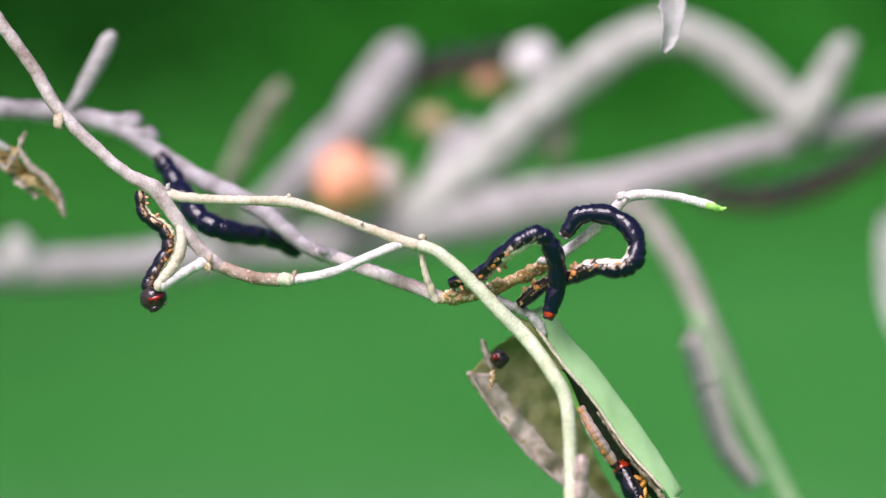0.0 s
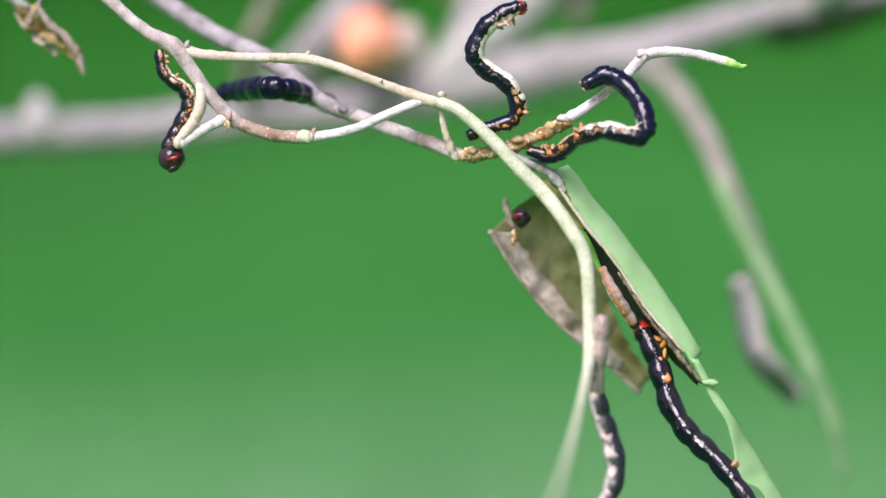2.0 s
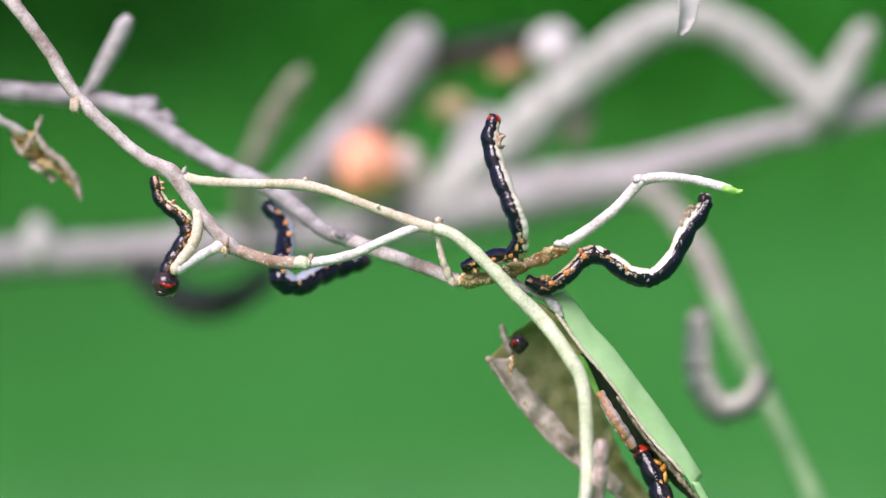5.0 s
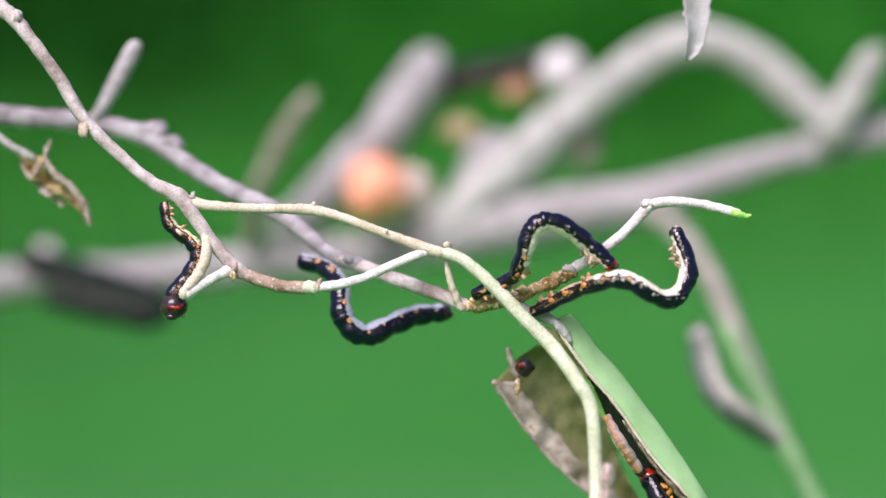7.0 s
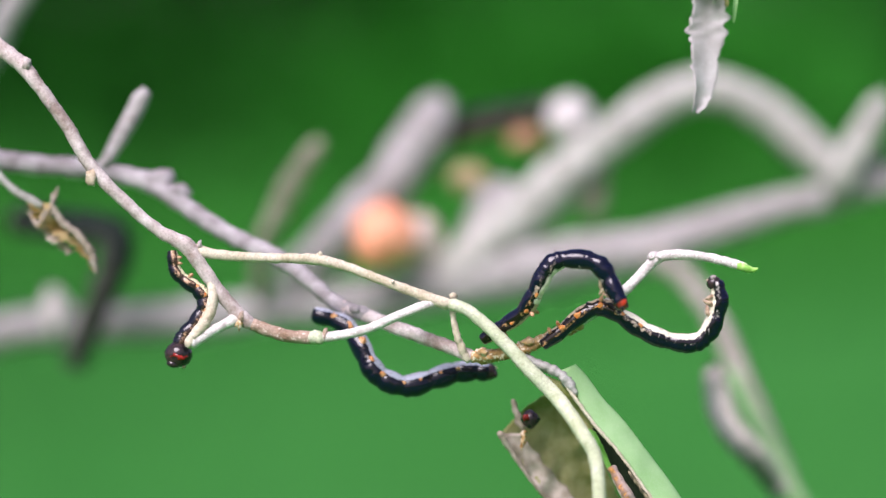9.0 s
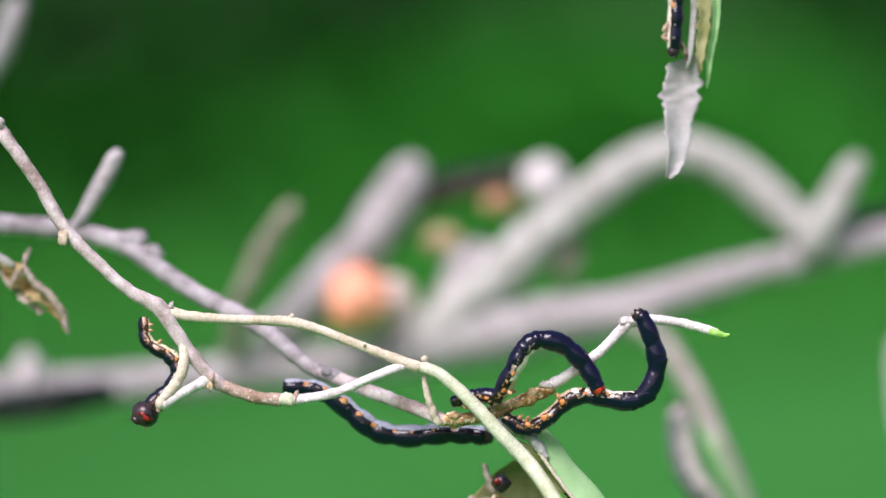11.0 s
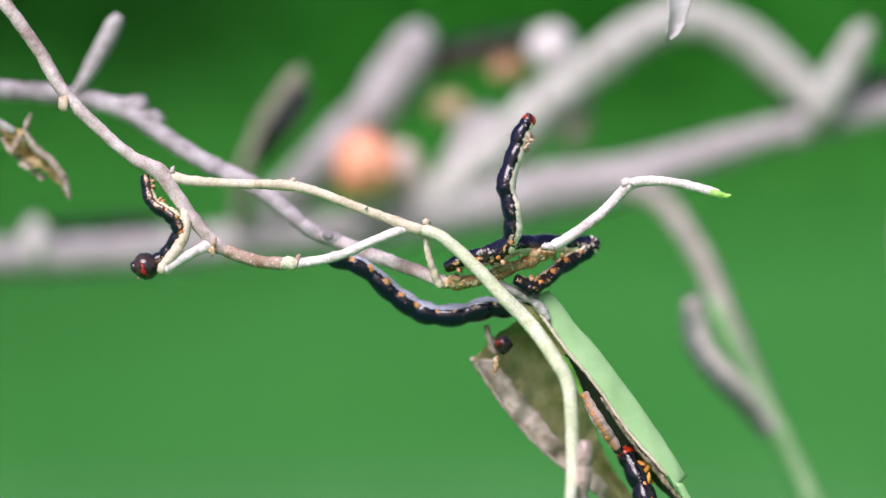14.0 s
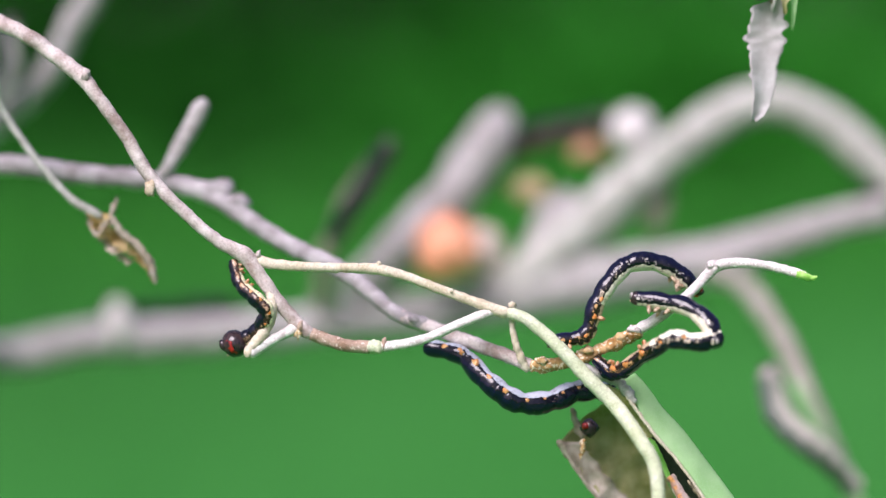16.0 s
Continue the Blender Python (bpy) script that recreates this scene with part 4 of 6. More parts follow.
def looper(key, base, length, radius, back_side, skin_material, head_material, label, rings=20, depth=0.0, spots=True, lean=0.0, face=None, fore=None, head_size=0.80, tail=None, cheek=None, spot=None, spotted=(0.0, 0.66), legs=True, spot_size=1.0, folds=0.21, leg=None, tilt=0.0, bristly=False):
    """A looper caterpillar in rigid rings; its tail is at base (sprig millimetres). back_side: +1 if its back is to the left of its way, else -1."""
    root = new("caterpillar")
    root.empty_display_size = 0.004
    root.matrix_world = SPRIG @ Matrix.Translation(Vector(base) / 1000)
    tagged(root, label, "caterpillar", "looper caterpillars")
    pitch = length / rings
    made = []
    mm = 0.001
    phase = len(key) * 0.37 + radius
    def swell(s):
        """The body's radius in metres at ring number s: slender tail, rounded segments with folds between."""
        v = s / (rings - 1)
        r = radius * (0.80 + 0.24 * min(1, max(0, v) * 2.2)) * (1.0 - 0.10 * max(0, v - 0.85) / 0.15)
        return r * mm * (1.04 - folds + folds * abs(math.sin(s * 1.21 + phase + 0.35 * math.sin(s * 0.7))) ** 0.6)
    for i in range(rings):
        u = i / (rings - 1)
        r = swell(i) / mm
        ring = own("body_ring", ring_mesh(swell, i, pitch * 1.3 * mm, pitch * mm, phase * 7), tail if tail and u < 0.32 else (fore if fore and u > 0.55 else skin_material), root)
        if spots and i % 2 == 1 and spotted[0] <= u < spotted[1]:
            for s in (-1, 1):
                big = spot_size * (1.0 + 0.45 * math.sin(i * 2.9 + s))
                own("spot", blob(s * r * 0.92 * mm, 0.15 * pitch * math.sin(i * 1.3) * mm, -r * (0.34 + 0.08 * math.sin(i * 3.3)) * mm, r * 0.085 * mm, r * 0.36 * big * mm, r * 0.27 * big * mm, i * 1.7, 0.9), spot or SPOT_ORANGE, ring, "raised pale pink spot" if spot is SPOT_PINK else "raised rust brown spot" if spot else "raised orange spot")
        if legs and i in (0, 1, 5):
            for s in (-1, 1):
                own("proleg", peg(s * r * 0.45 * mm, 0, -r * 0.7 * mm, (s * r * 0.78 * mm, 0.12 * r * mm, -r * 1.34 * mm), r * 0.27 * mm), LEG_PALE, ring, "stubby pale orange proleg")
        if legs and i in (rings - 1, rings - 2, rings - 3):
            for s in (-1, 1):
                own("leg", peg(s * r * 0.4 * mm, 0, -r * 0.72 * mm, (s * r * (0.5 + 0.25 * math.sin(i * 5.7)) * mm, (0.2 + 0.55 * (rings - 2.0 - i) + 0.4 * math.sin(i * 4.1 + 2 * s)) * r * mm, -r * (1.40 + 0.25 * math.sin(i * 2.3 - 2 * s)) * mm), r * 0.25 * mm), leg or LEG_CREAM, ring, "small pointed orange leg" if leg else "small pointed tan leg")
        if bristly:
            hairs = bmesh.new()
            for k in range(4):
                w = math.radians(-25 + 62 * k + 24 * math.sin(i * 2.1 + k * 1.7))
                foot = Vector((math.cos(w), 0.3 * math.sin(i * 3.7 + k * 2.3), math.sin(w))) * r * mm
                tip = foot * (1.42 + 0.22 * math.sin(i * 4.3 + k * 2.9)) + Vector((0, 0.25 * math.sin(i * 1.9 + k) * r * mm, 0))
                aside = (tip - foot).cross(Vector((0, 1, 0.3))).normalized() * 0.045 * mm
                along = (tip - foot).cross(aside).normalized() * 0.045 * mm
                a, b, c = (hairs.verts.new(foot * 0.95 + q) for q in (aside, along - aside * 0.5, -along - aside * 0.5))
                d = hairs.verts.new(tip)
                for corner in ((a, b, d), (b, c, d), (c, a, d)):
                    hairs.faces.new(corner)
            own("bristles", hairs, HEAD_DARK, ring, "fine short dark bristles")
        made.append(ring)
    r = radius * head_size
    head = own("head", blob(0, 0.25 * r * mm, 0, r * 0.98 * mm, r * 0.95 * mm, r * 1.0 * mm, 2.0, 0.08), head_material, root)
    for s in (-1, 1):
        own("face_patch", blob(s * r * 0.42 * mm, 0.95 * r * mm, 0.25 * r * mm, r * 0.34 * mm, r * 0.26 * mm, r * 0.45 * mm, 4.0, 0.15), face or HEAD_DARK, head, "dark face patch")
    own("mouth", blob(0, 1.0 * r * mm, -0.5 * r * mm, r * 0.3 * mm, r * 0.15 * mm, r * 0.14 * mm, 5.0, 0.3), LEG_CREAM, head, "pale mouthparts")
    if cheek:
        own("cheek", blob(back_side * r * 0.62 * mm, 0.35 * r * mm, -0.1 * r * mm, r * 0.42 * mm, r * 0.26 * mm, r * 0.62 * mm, 6.0, 0.6), cheek, head, "dark red cheek stripe")
    made.append(head)
    LOOPERS[key] = dict(root=root, parts=made, base=Vector(base), length=length, pitch=pitch, side=back_side, depth=depth, lean=lean, tilt=tilt, bends=[])
    return root


def frames_of(cat, toward, flat, lean=None):
    """Turns of all rings for a body line given as x, z pairs: length that the line lacks is taken up in depth.
    toward: -1 towards the viewer, 1 away; 2: the front half turns its back to the viewer, 3: the whole body."""
    pts = np.array(flat, float).reshape(-1, 2)
    first = pts[0].copy()
    line = spline(np.c_[pts[:, 0], np.zeros(len(pts)), pts[:, 1]], 0.6)
    steps = np.linalg.norm(np.diff(line, axis=0), axis=1)
    s = np.r_[0, np.cumsum(steps)]
    u = s / s[-1]
    total = cat["length"] * 1.02
    def curve(k):
        c = line.copy()
        c[:, 1] = np.sign(toward) * k * 0.5 * (1 - np.cos(2 * math.pi * u ** 0.9)) + (cat["lean"] if lean is None else lean) * u
        return c
    if s[-1] < total:
        lo, hi = 0.0, total
        for _ in range(30):
            k = (lo + hi) / 2
            if np.linalg.norm(np.diff(curve(k), axis=0), axis=1).sum() < total:
                lo = k
            else:
                hi = k
        line = curve(lo)
    else:
        line = curve(0)
    s = np.r_[0, np.cumsum(np.linalg.norm(np.diff(line, axis=0), axis=1))]
    n = len(cat["parts"])
    stops = np.arange(n + 1) * cat["pitch"]
    joints = np.stack([np.interp(stops, s, line[:, k]) for k in range(3)], 1)
    for i in range(1, n + 1):
        if stops[i] > s[-1]:
            joints[i] = joints[i - 1] + (joints[i - 1] - joints[i - 2])
    turns = []
    back = None
    for i in range(n):
        way = Vector(joints[i + 1] - joints[i]).normalized()
        want = way.cross(Vector((0, 1, 0))) * cat["side"]
        want += Vector((0, cat["tilt"], 0))
        if abs(toward) > 1:
            w = 0.85 if abs(toward) == 3 else min(1.0, max(0.0, (i / n - 0.35) / 0.3)) * 0.85
            want = want * (1 - w) + Vector((0, -1, 0)) * w
        if back is not None:
            carried_on = back - way * back.dot(way)
            want = want * (0.35 + want.length) + carried_on.normalized() * 0.5
        back = (want - way * want.dot(way)).normalized()
        turns.append(Matrix((way.cross(back), way, back)).transposed().to_quaternion())
    return Vector((first[0], cat["depth"], first[1])), turns


def chain(cat, start, turns):
    """Poses of all rings from the tail's place and the rings' turns."""
    here = (start - cat["base"]) / 1000
    out = []
    for turn in turns:
        step = turn @ Vector((0, cat["pitch"] / 1000, 0))
        out.append(Matrix.LocRotScale(here + step * 0.5, turn, None))
        here = here + step
    return out


def rest(key, toward, *flat):
    """Lays a caterpillar that keeps still."""
    cat = LOOPERS[key]
    for ob, m in zip(cat["parts"], chain(cat, *frames_of(cat, toward, flat))):
        ob.matrix_basis = m


def bend(key, t, toward, *flat, depth=None, lean=None):
    cat = LOOPERS[key]
    start, turns = frames_of(cat, toward, flat, lean)
    if depth is not None:
        start.y = depth
    cat["bends"].append((t, start, turns))


def crawl(key, every):
    """Keys all rings of a caterpillar through its bends, in steps short enough to keep its length."""
    cat = LOOPERS[key]
    rows = sorted(cat["bends"], key=lambda row: row[0])
    if rows[0][0] > 0:
        rows.insert(0, (0.0, *rows[0][1:]))
    if rows[-1][0] < 16:
        rows.append((16.0, *rows[-1][1:]))
    times = sorted({round(k * every, 3) for k in range(int(16 / every) + 1)} | {row[0] for row in rows} | {16.0})
    keyed = [[] for _ in cat["parts"]]
    for t in times:
        j = max(k for k in range(len(rows)) if rows[k][0] <= t)
        a, b = rows[j], rows[min(j + 1, len(rows) - 1)]
        u = 0 if b[0] == a[0] else (t - a[0]) / (b[0] - a[0])
        u = 0.5 * u + 0.5 * u * u * (3 - 2 * u)
        turns = [p.slerp(q if p.dot(q) >= 0 else -q, u) for p, q in zip(a[2], b[2])]
        for row, m in zip(keyed, chain(cat, a[1].lerp(b[1], u), turns)):
            row.append((t, m))
    for ob, row in zip(cat["parts"], keyed):
        walk(ob, row)


looper("arching", [(3.2, 1.0, -6.1)][0], 34.4, 1.72, 1, SKIN_BLACK, HEAD_RED, "glossy black caterpillar with orange spots rearing up from the twig", depth=0.6, lean=-3.0, fore=SKIN_FORE, spotted=(0.0, 0.45), spot_size=0.85, tilt=0.14, tail=SKIN_REAR, bristly=True)
looper("curling", [(15.0, 1.0, -9.1)][0], 41.0, 1.72, -1, SKIN_BLACK, HEAD_DARK, "glossy black caterpillar with cream belly stripe curling beside the twig", depth=0.6, lean=-3.0, face=HEAD_GREY, fore=SKIN_FORE, spotted=(0.0, 0.55), spot_size=0.9, tilt=0.09, tail=SKIN_REAR, bristly=True)
looper("clinging", [(-55.5, 1.0, 9.8)][0], 20.8, 1.42, -1, SKIN_DUSKY, HEAD_DARK, "brown black caterpillar with orange patches hanging under the fork", depth=0.9, cheek=HEAD_CRIMSON, head_size=1.85, spotted=(0.3, 0.7), bristly=True)
looper("creeping", [(-27.5, 10.0, 0.1)][0], 37.0, 2.1, -1, SKIN_BLUE, HEAD_DARK, "glossy blue black caterpillar creeping along below the grey twig", depth=7.0, spotted=(0.0, 0.9), legs=False, spot=SPOT_RUST, spot_size=0.9)
looper("drooping", [(66.1, 61.2, -51.7)][0], 30.0, 3.0, 1, SKIN_ASH, HEAD_GREY, "dull grey black caterpillar on the drooping pale twig", depth=82.0, legs=False, spots=False)
looper("dangling", [(-44.8, 143.5, 0.1)][0], 52.0, 3.7, -1, SKIN_COAL, HEAD_DARK, "dark grey caterpillar dangling below the thick branch", depth=143.0, legs=False, spots=False)
looper("climbing", [(-39.8, 78.8, 17.5)][0], 22.0, 2.6, 1, SKIN_COAL, HEAD_DARK, "bluish black caterpillar on the olive sprout", depth=118.0, legs=False, spots=False)
looper("swinging", [(91.2, 148.8, 19.2)][0], 46.0, 3.5, -1, SKIN_SOOT, HEAD_DARK, "grey black caterpillar swinging below the far branch", depth=143.0, legs=False, spots=False)
looper("gnawing", [(55.0, 1.0, -68.6)][0], 41.0, 2.15, 1, SKIN_NIGHT, HEAD_RED, "glossy black caterpillar gnawing at the green leaf edge", depth=-7.0, lean=13.0, fore=SKIN_NIGHT, spotted=(0.74, 0.95), head_size=0.82, folds=0.27, leg=LEG_ORANGE, bristly=True)
rest("gnawing", -1, 54.1, -74.0, 51.2, -69.3, 46.5, -63.3, 41.6, -58.8, 38.4, -54.3, 36.7, -49.4, 35.0, -44.5, 32.6, -40.0)
looper("hidden", [(32.4, 1.0, -30.2)][0], 11.0, 1.15, 1, SKIN_BLUSH, HEAD_DARK, "pale pinkish caterpillar with orange patches under the folded leaf", depth=2.6, rings=10, spotted=(0.0, 1.0), legs=False)
rest("hidden", -1, 25.3, -29.6, 26.9, -32.7, 28.8, -35.8, 30.8, -38.7)
looper("trailing", [(25.3, 3.0, -41.1)][0], 36.0, 1.75, 1, SKIN_GREY, HEAD_DARK, "caterpillar with pinkish tail and pale spots hanging from the withered leaf", depth=-18.0, tail=SKIN_PINK, spot=SPOT_PINK, spotted=(0.30, 1.0), legs=False, spot_size=1.5, folds=0.27)
rest("trailing", 1, 24.3, -37.7, 24.1, -43.2, 23.4, -48.2, 24.7, -54.2, 26.6, -59.2, 27.3, -64.2, 25.6, -69.7, 23.6, -72.1)
looper("resting", [(-5.8, 162.0, 35.6)][0], 32.3, 3.6, 1, SKIN_SOOT, HEAD_DARK, "dark caterpillar resting between the round buds", depth=162.0, legs=False, spots=False, rings=14)
rest("resting", 1, -14.4, 29.3, -11.4, 34.9, -6.3, 39.2, 0.9, 41.6, 7.4, 42.8, 13.2, 44.4)
looper("huddling", [(-110.8, 96.2, 47.6)][0], 20.0, 2.4, 1, SKIN_GREY, HEAD_DARK, "dark caterpillar huddled on the grey twig", depth=106.0, legs=False, spots=False, rings=12)
rest("huddling", 1, -120.4, 43.6, -116.2, 48.5, -113.8, 53.4, -114.5, 59.4, -112.7, 64.3)
looper("hanging", [(42.1, 8.0, 72.7)][0], 20.0, 1.5, 1, SKIN_BLACK, HEAD_DARK, "black caterpillar hanging head down on the shrivelled leaf", depth=8.5, rings=12, fore=SKIN_FORE)
rest("hanging", -1, 42.5, 80.5, 42.1, 75.2, 41.5, 70.0, 41.3, 64.8, 41.1, 59.7)


def swaying(ob, rows=SWAY):
    """Lets a thing of the sprig move with it."""
    here = ob.matrix_basis.copy()
    walk(ob, [(t, SPRIG @ pose(x / 1000, 0, z / 1000, 0, lean, 0) @ SPRIG.inverted() @ here) for t, x, z, lean in rows])


# ---- what moves ----
def motions():
    for ob in (front_twig, rear_twig, top_twig, dry_leaf):
        swaying(ob)
    for ob in (green_leaf, curled_leaf):
        swaying(ob, LEAF_SWAY)
    for key in ("arching", "curling", "clinging", "creeping", "hanging"):
        swaying(LOOPERS[key]["root"])
    for key in ("gnawing", "hidden", "trailing"):
        swaying(LOOPERS[key]["root"], LEAF_SWAY)
    bend("arching", 0.0, -2, 2.5, -6.0, 6.8, -4.7, 10.4, -1.4, 14.5, 1.6, 17.5, 2.4, 19.9, -0.9, 20.6, -6.0, 19.3, -11.0)
    bend("arching", 0.2, -1, 3.2, -5.0, 8.5, -3.7, 11.1, 4.2, 12.9, 12.6, 16.4, 14.2, 20.1, 11.5)
    bend("arching", 0.5, -1, 2.0, -5.7, 6.7, -4.4, 10.8, 0.1, 13.2, 5.2, 14.5, 9.3, 16.6, 13.3, 20.7, 16.5, 24.3, 18.3, 26.3, 17.9)
    bend("arching", 0.7, -2, 4.2, -10.0, 7.3, -7.3, 11.3, -0.5, 15.2, 2.7, 19.3, -2.6, 21.4, -11.8)
    bend("arching", 1.0, -2, 3.0, -5.0, 7.6, -4.2, 10.6, -2.4, 14.7, 1.7, 18.3, 4.7, 22.0, 5.2, 24.0, 3.2, 24.5, 1.4)
    bend("arching", 1.2, -1, 1.3, -8.3, 8.7, -6.4, 10.5, -1.7, 7.4, 7.6, 5.2, 14.2, 2.5, 19.4)
    bend("arching", 1.5, -1, 2.4, -6.0, 6.5, -4.4, 9.8, -3.6, 10.6, 0.2, 9.6, 4.8, 8.6, 9.9, 10.2, 15.5, 13.5, 19.5)
    bend("arching", 1.7, -2, 4.1, -8.9, 8.0, -6.3, 12.0, 1.6, 15.4, 5.7, 19.1, 1.7, 21.2, -6.3)
    bend("arching", 2.0, -1, 2.2, -5.0, 5.8, -3.7, 8.9, -2.7, 10.2, 0.4, 7.8, 4.4, 3.8, 7.0, 2.2, 10.0, 4.8, 14.7, 8.9, 17.2, 11.4, 17.8)
    bend("arching", 2.2, -1, 1.8, -7.7, 9.8, -7.7, 8.5, -3.6, 1.8, 4.3, -2.7, 10.9, -2.9, 16.1)
    bend("arching", 2.5, -1, 1.3, -5.8, 4.9, -5.0, 8.6, -4.3, 9.9, -0.1, 8.1, 4.5, 6.1, 9.6, 5.1, 13.7, 7.1, 17.7, 8.7, 17.9)
    bend("arching", 2.7, -1, 2.4, -7.4, 9.8, -6.6, 10.2, -0.8, 8.1, 7.1, 8.9, 13.7, 11.0, 17.6)
    bend("arching", 2.8, -1, 1.1, -6.2, 8.9, -4.8, 14.2, -4.8, 18.1, -10.1, 26.0, -15.4)
    bend("arching", 3.0, -2, 1.7, -6.1, 8.3, -4.5, 13.4, -1.5, 19.5, 2.5, 26.7, 4.0, 31.8, 3.3, 35.4, 2.6, lean=4.0)
    bend("arching", 3.2, -1, 0.1, -8.7, 8.0, -6.2, 15.9, -0.9, 23.7, 1.7, 31.6, 4.4, lean=4.0)
    bend("arching", 3.5, -2, 2.6, -6.0, 7.2, -5.0, 11.9, -2.4, 17.5, 0.1, 22.6, 1.2, 27.7, 1.2, 32.8, 1.7, 35.4, 2.7, lean=4.0)
    bend("arching", 3.7, -1, 3.3, -9.3, 11.2, -8.0, 19.1, -5.4, 28.4, -5.4, 35.5, -6.7, lean=4.0)
    bend("arching", 4.0, -1, 2.0, -5.3, 6.6, -4.1, 10.2, -2.5, 14.3, -1.0, 18.4, -0.0, 21.6, 2.5, 26.2, 3.5, 31.3, 4.0, 35.4, 5.9, lean=4.0)
    bend("arching", 4.2, -1, 8.0, -6.5, 12.5, -2.8, 20.0, 4.7, 26.0, 4.7, 27.7, 0.2)
    bend("arching", 4.5, -1, 2.8, -5.7, 7.4, -3.4, 11.0, -2.3, 14.5, 1.3, 17.6, 5.4, 21.1, 8.5, 25.7, 10.1, 29.3, 10.1, 32.4, 9.6)
    bend("arching", 4.7, -1, 4.9, -5.7, 10.9, -3.9, 10.9, 2.7, 7.9, 10.2, 9.4, 17.7)
    bend("arching", 5.0, -1, 1.8, -6.1, 5.9, -4.6, 9.5, -4.0, 11.0, -2.0, 10.4, 2.1, 8.4, 7.2, 6.8, 11.8, 5.6, 16.5, 6.1, 19.5)
    bend("arching", 5.2, -1, 0.9, -8.0, 11.4, -5.6, 12.0, 1.9, 9.9, 9.5, 12.9, 15.5)
    bend("arching", 7.3, -1, 2.3, -6.3, 8.3, -3.3, 11.3, 5.1, 15.8, 5.6, 23.3, -3.4)
    bend("arching", 7.5, -1, 1.9, -5.6, 6.0, -4.0, 9.6, -3.5, 10.6, 0.1, 9.8, 5.2, 9.1, 10.2, 9.5, 15.4, 11.5, 19.5, 14.1, 21.3)
    bend("arching", 7.7, -1, 0.6, -9.0, 12.6, -6.9, 11.1, -0.9, 7.5, 5.0, 4.5, 8.0)
    bend("arching", 8.0, -1, 2.1, -5.5, 6.5, -4.5, 10.1, -3.4, 11.1, 0.2, 10.6, 5.3, 10.0, 10.4, 12.1, 14.0, 16.7, 16.1, 20.3, 17.1)
    bend("arching", 8.2, -2, 2.4, -6.4, 8.5, 0.1, 14.5, 6.1, 19.9, 1.6, 21.0, -6.6)
    bend("arching", 10.3, -1, 3.2, -2.5, 11.2, -0.1, 11.8, 10.5, 12.5, 18.0, 19.8, 17.0)
    bend("arching", 10.5, -2, 2.5, -5.8, 6.1, -5.2, 9.1, -3.7, 10.1, -0.6, 11.1, 3.5, 13.7, 6.1, 17.3, 5.2, 20.9, 2.9, 24.0, 0.9)
    bend("arching", 10.8, -2, 4.7, -10.3, 9.5, -5.5, 12.4, 1.1, 15.4, 4.1, 19.1, -1.2, 17.9, -10.2)
    bend("arching", 11.0, -2, 2.5, -5.3, 6.4, -4.3, 9.5, -4.3, 11.9, -0.1, 14.5, 4.6, 17.6, 5.9, 21.7, 4.7, 25.3, 1.1, 27.3, -2.4)
    bend("arching", 11.2, -1, 4.8, -5.9, 10.7, -1.3, 18.1, 4.7, 25.6, 3.3, 30.3, -2.6)
    bend("arching", 11.5, -2, 2.8, -5.8, 6.9, -4.7, 8.9, -4.2, 10.8, 0.5, 12.8, 3.6, 16.4, 4.8, 20.5, 3.3, 24.7, 0.3, 29.8, -1.0)
    bend("arching", 11.7, -1, -1.9, -6.8, 9.4, -3.7, 11.4, 5.3, 17.3, 12.8, 27.8, 17.4)
    bend("arching", 12.0, -2, 3.0, -6.0, 6.9, -4.9, 9.5, -3.8, 10.4, -0.1, 12.4, 3.5, 14.4, 3.5, 16.0, -0.6, 17.2, -4.6, 17.8, -7.7)
    bend("arching", 12.2, -1, 3.6, -8.5, 10.2, -5.9, 10.1, 3.3, 6.0, 13.7, 4.6, 24.3)
    bend("arching", 12.5, -2, 2.9, -6.7, 6.3, -5.1, 9.3, -4.1, 10.8, -0.5, 12.8, 3.7, 16.3, 5.8, 20.5, 4.8, 24.6, 1.9, 27.0, -1.7)
    bend("arching", 12.7, -1, 3.5, -7.7, 10.9, -5.0, 10.9, 5.5, 12.6, 14.7, 19.2, 20.0)
    bend("arching", 13.0, -1, 2.8, -5.4, 6.4, -4.9, 10.0, -4.8, 11.5, -0.7, 11.9, 4.5, 12.3, 8.6, 14.3, 12.7, 17.9, 15.3, 23.0, 14.9)
    bend("arching", 13.2, -1, 1.3, -7.7, 9.2, -6.3, 15.8, 1.7, 22.5, -0.9, 27.2, -12.8)
    bend("arching", 13.5, -2, 2.7, -6.0, 6.3, -4.9, 9.4, -3.9, 11.4, -0.8, 15.5, 1.4, 19.6, 0.4, 23.8, -3.1, 27.4, -7.7, 29.5, -11.8)
    bend("arching", 13.7, -1, 1.7, -8.8, 10.3, -4.8, 12.3, 3.1, 18.7, 7.4, 27.9, 7.4, lean=-3.0)
    bend("arching", 14.0, -1, 1.0, -5.7, 5.1, -4.1, 9.2, -4.1, 11.7, -0.4, 11.7, 4.6, 10.6, 8.7, 12.1, 13.9, 13.6, 19.0, 14.6, 19.5)
    bend("arching", 14.2, -1, -0.4, -8.7, 7.5, -6.1, 12.8, -0.9, 19.4, -7.5, 19.4, -11.3)
    bend("arching", 14.5, -1, 2.5, -5.4, 6.4, -4.4, 10.4, -3.8, 12.9, 0.9, 15.0, 5.5, 17.5, 9.7, 21.6, 11.8, 26.7, 10.9, 30.8, 8.4, lean=4.0)
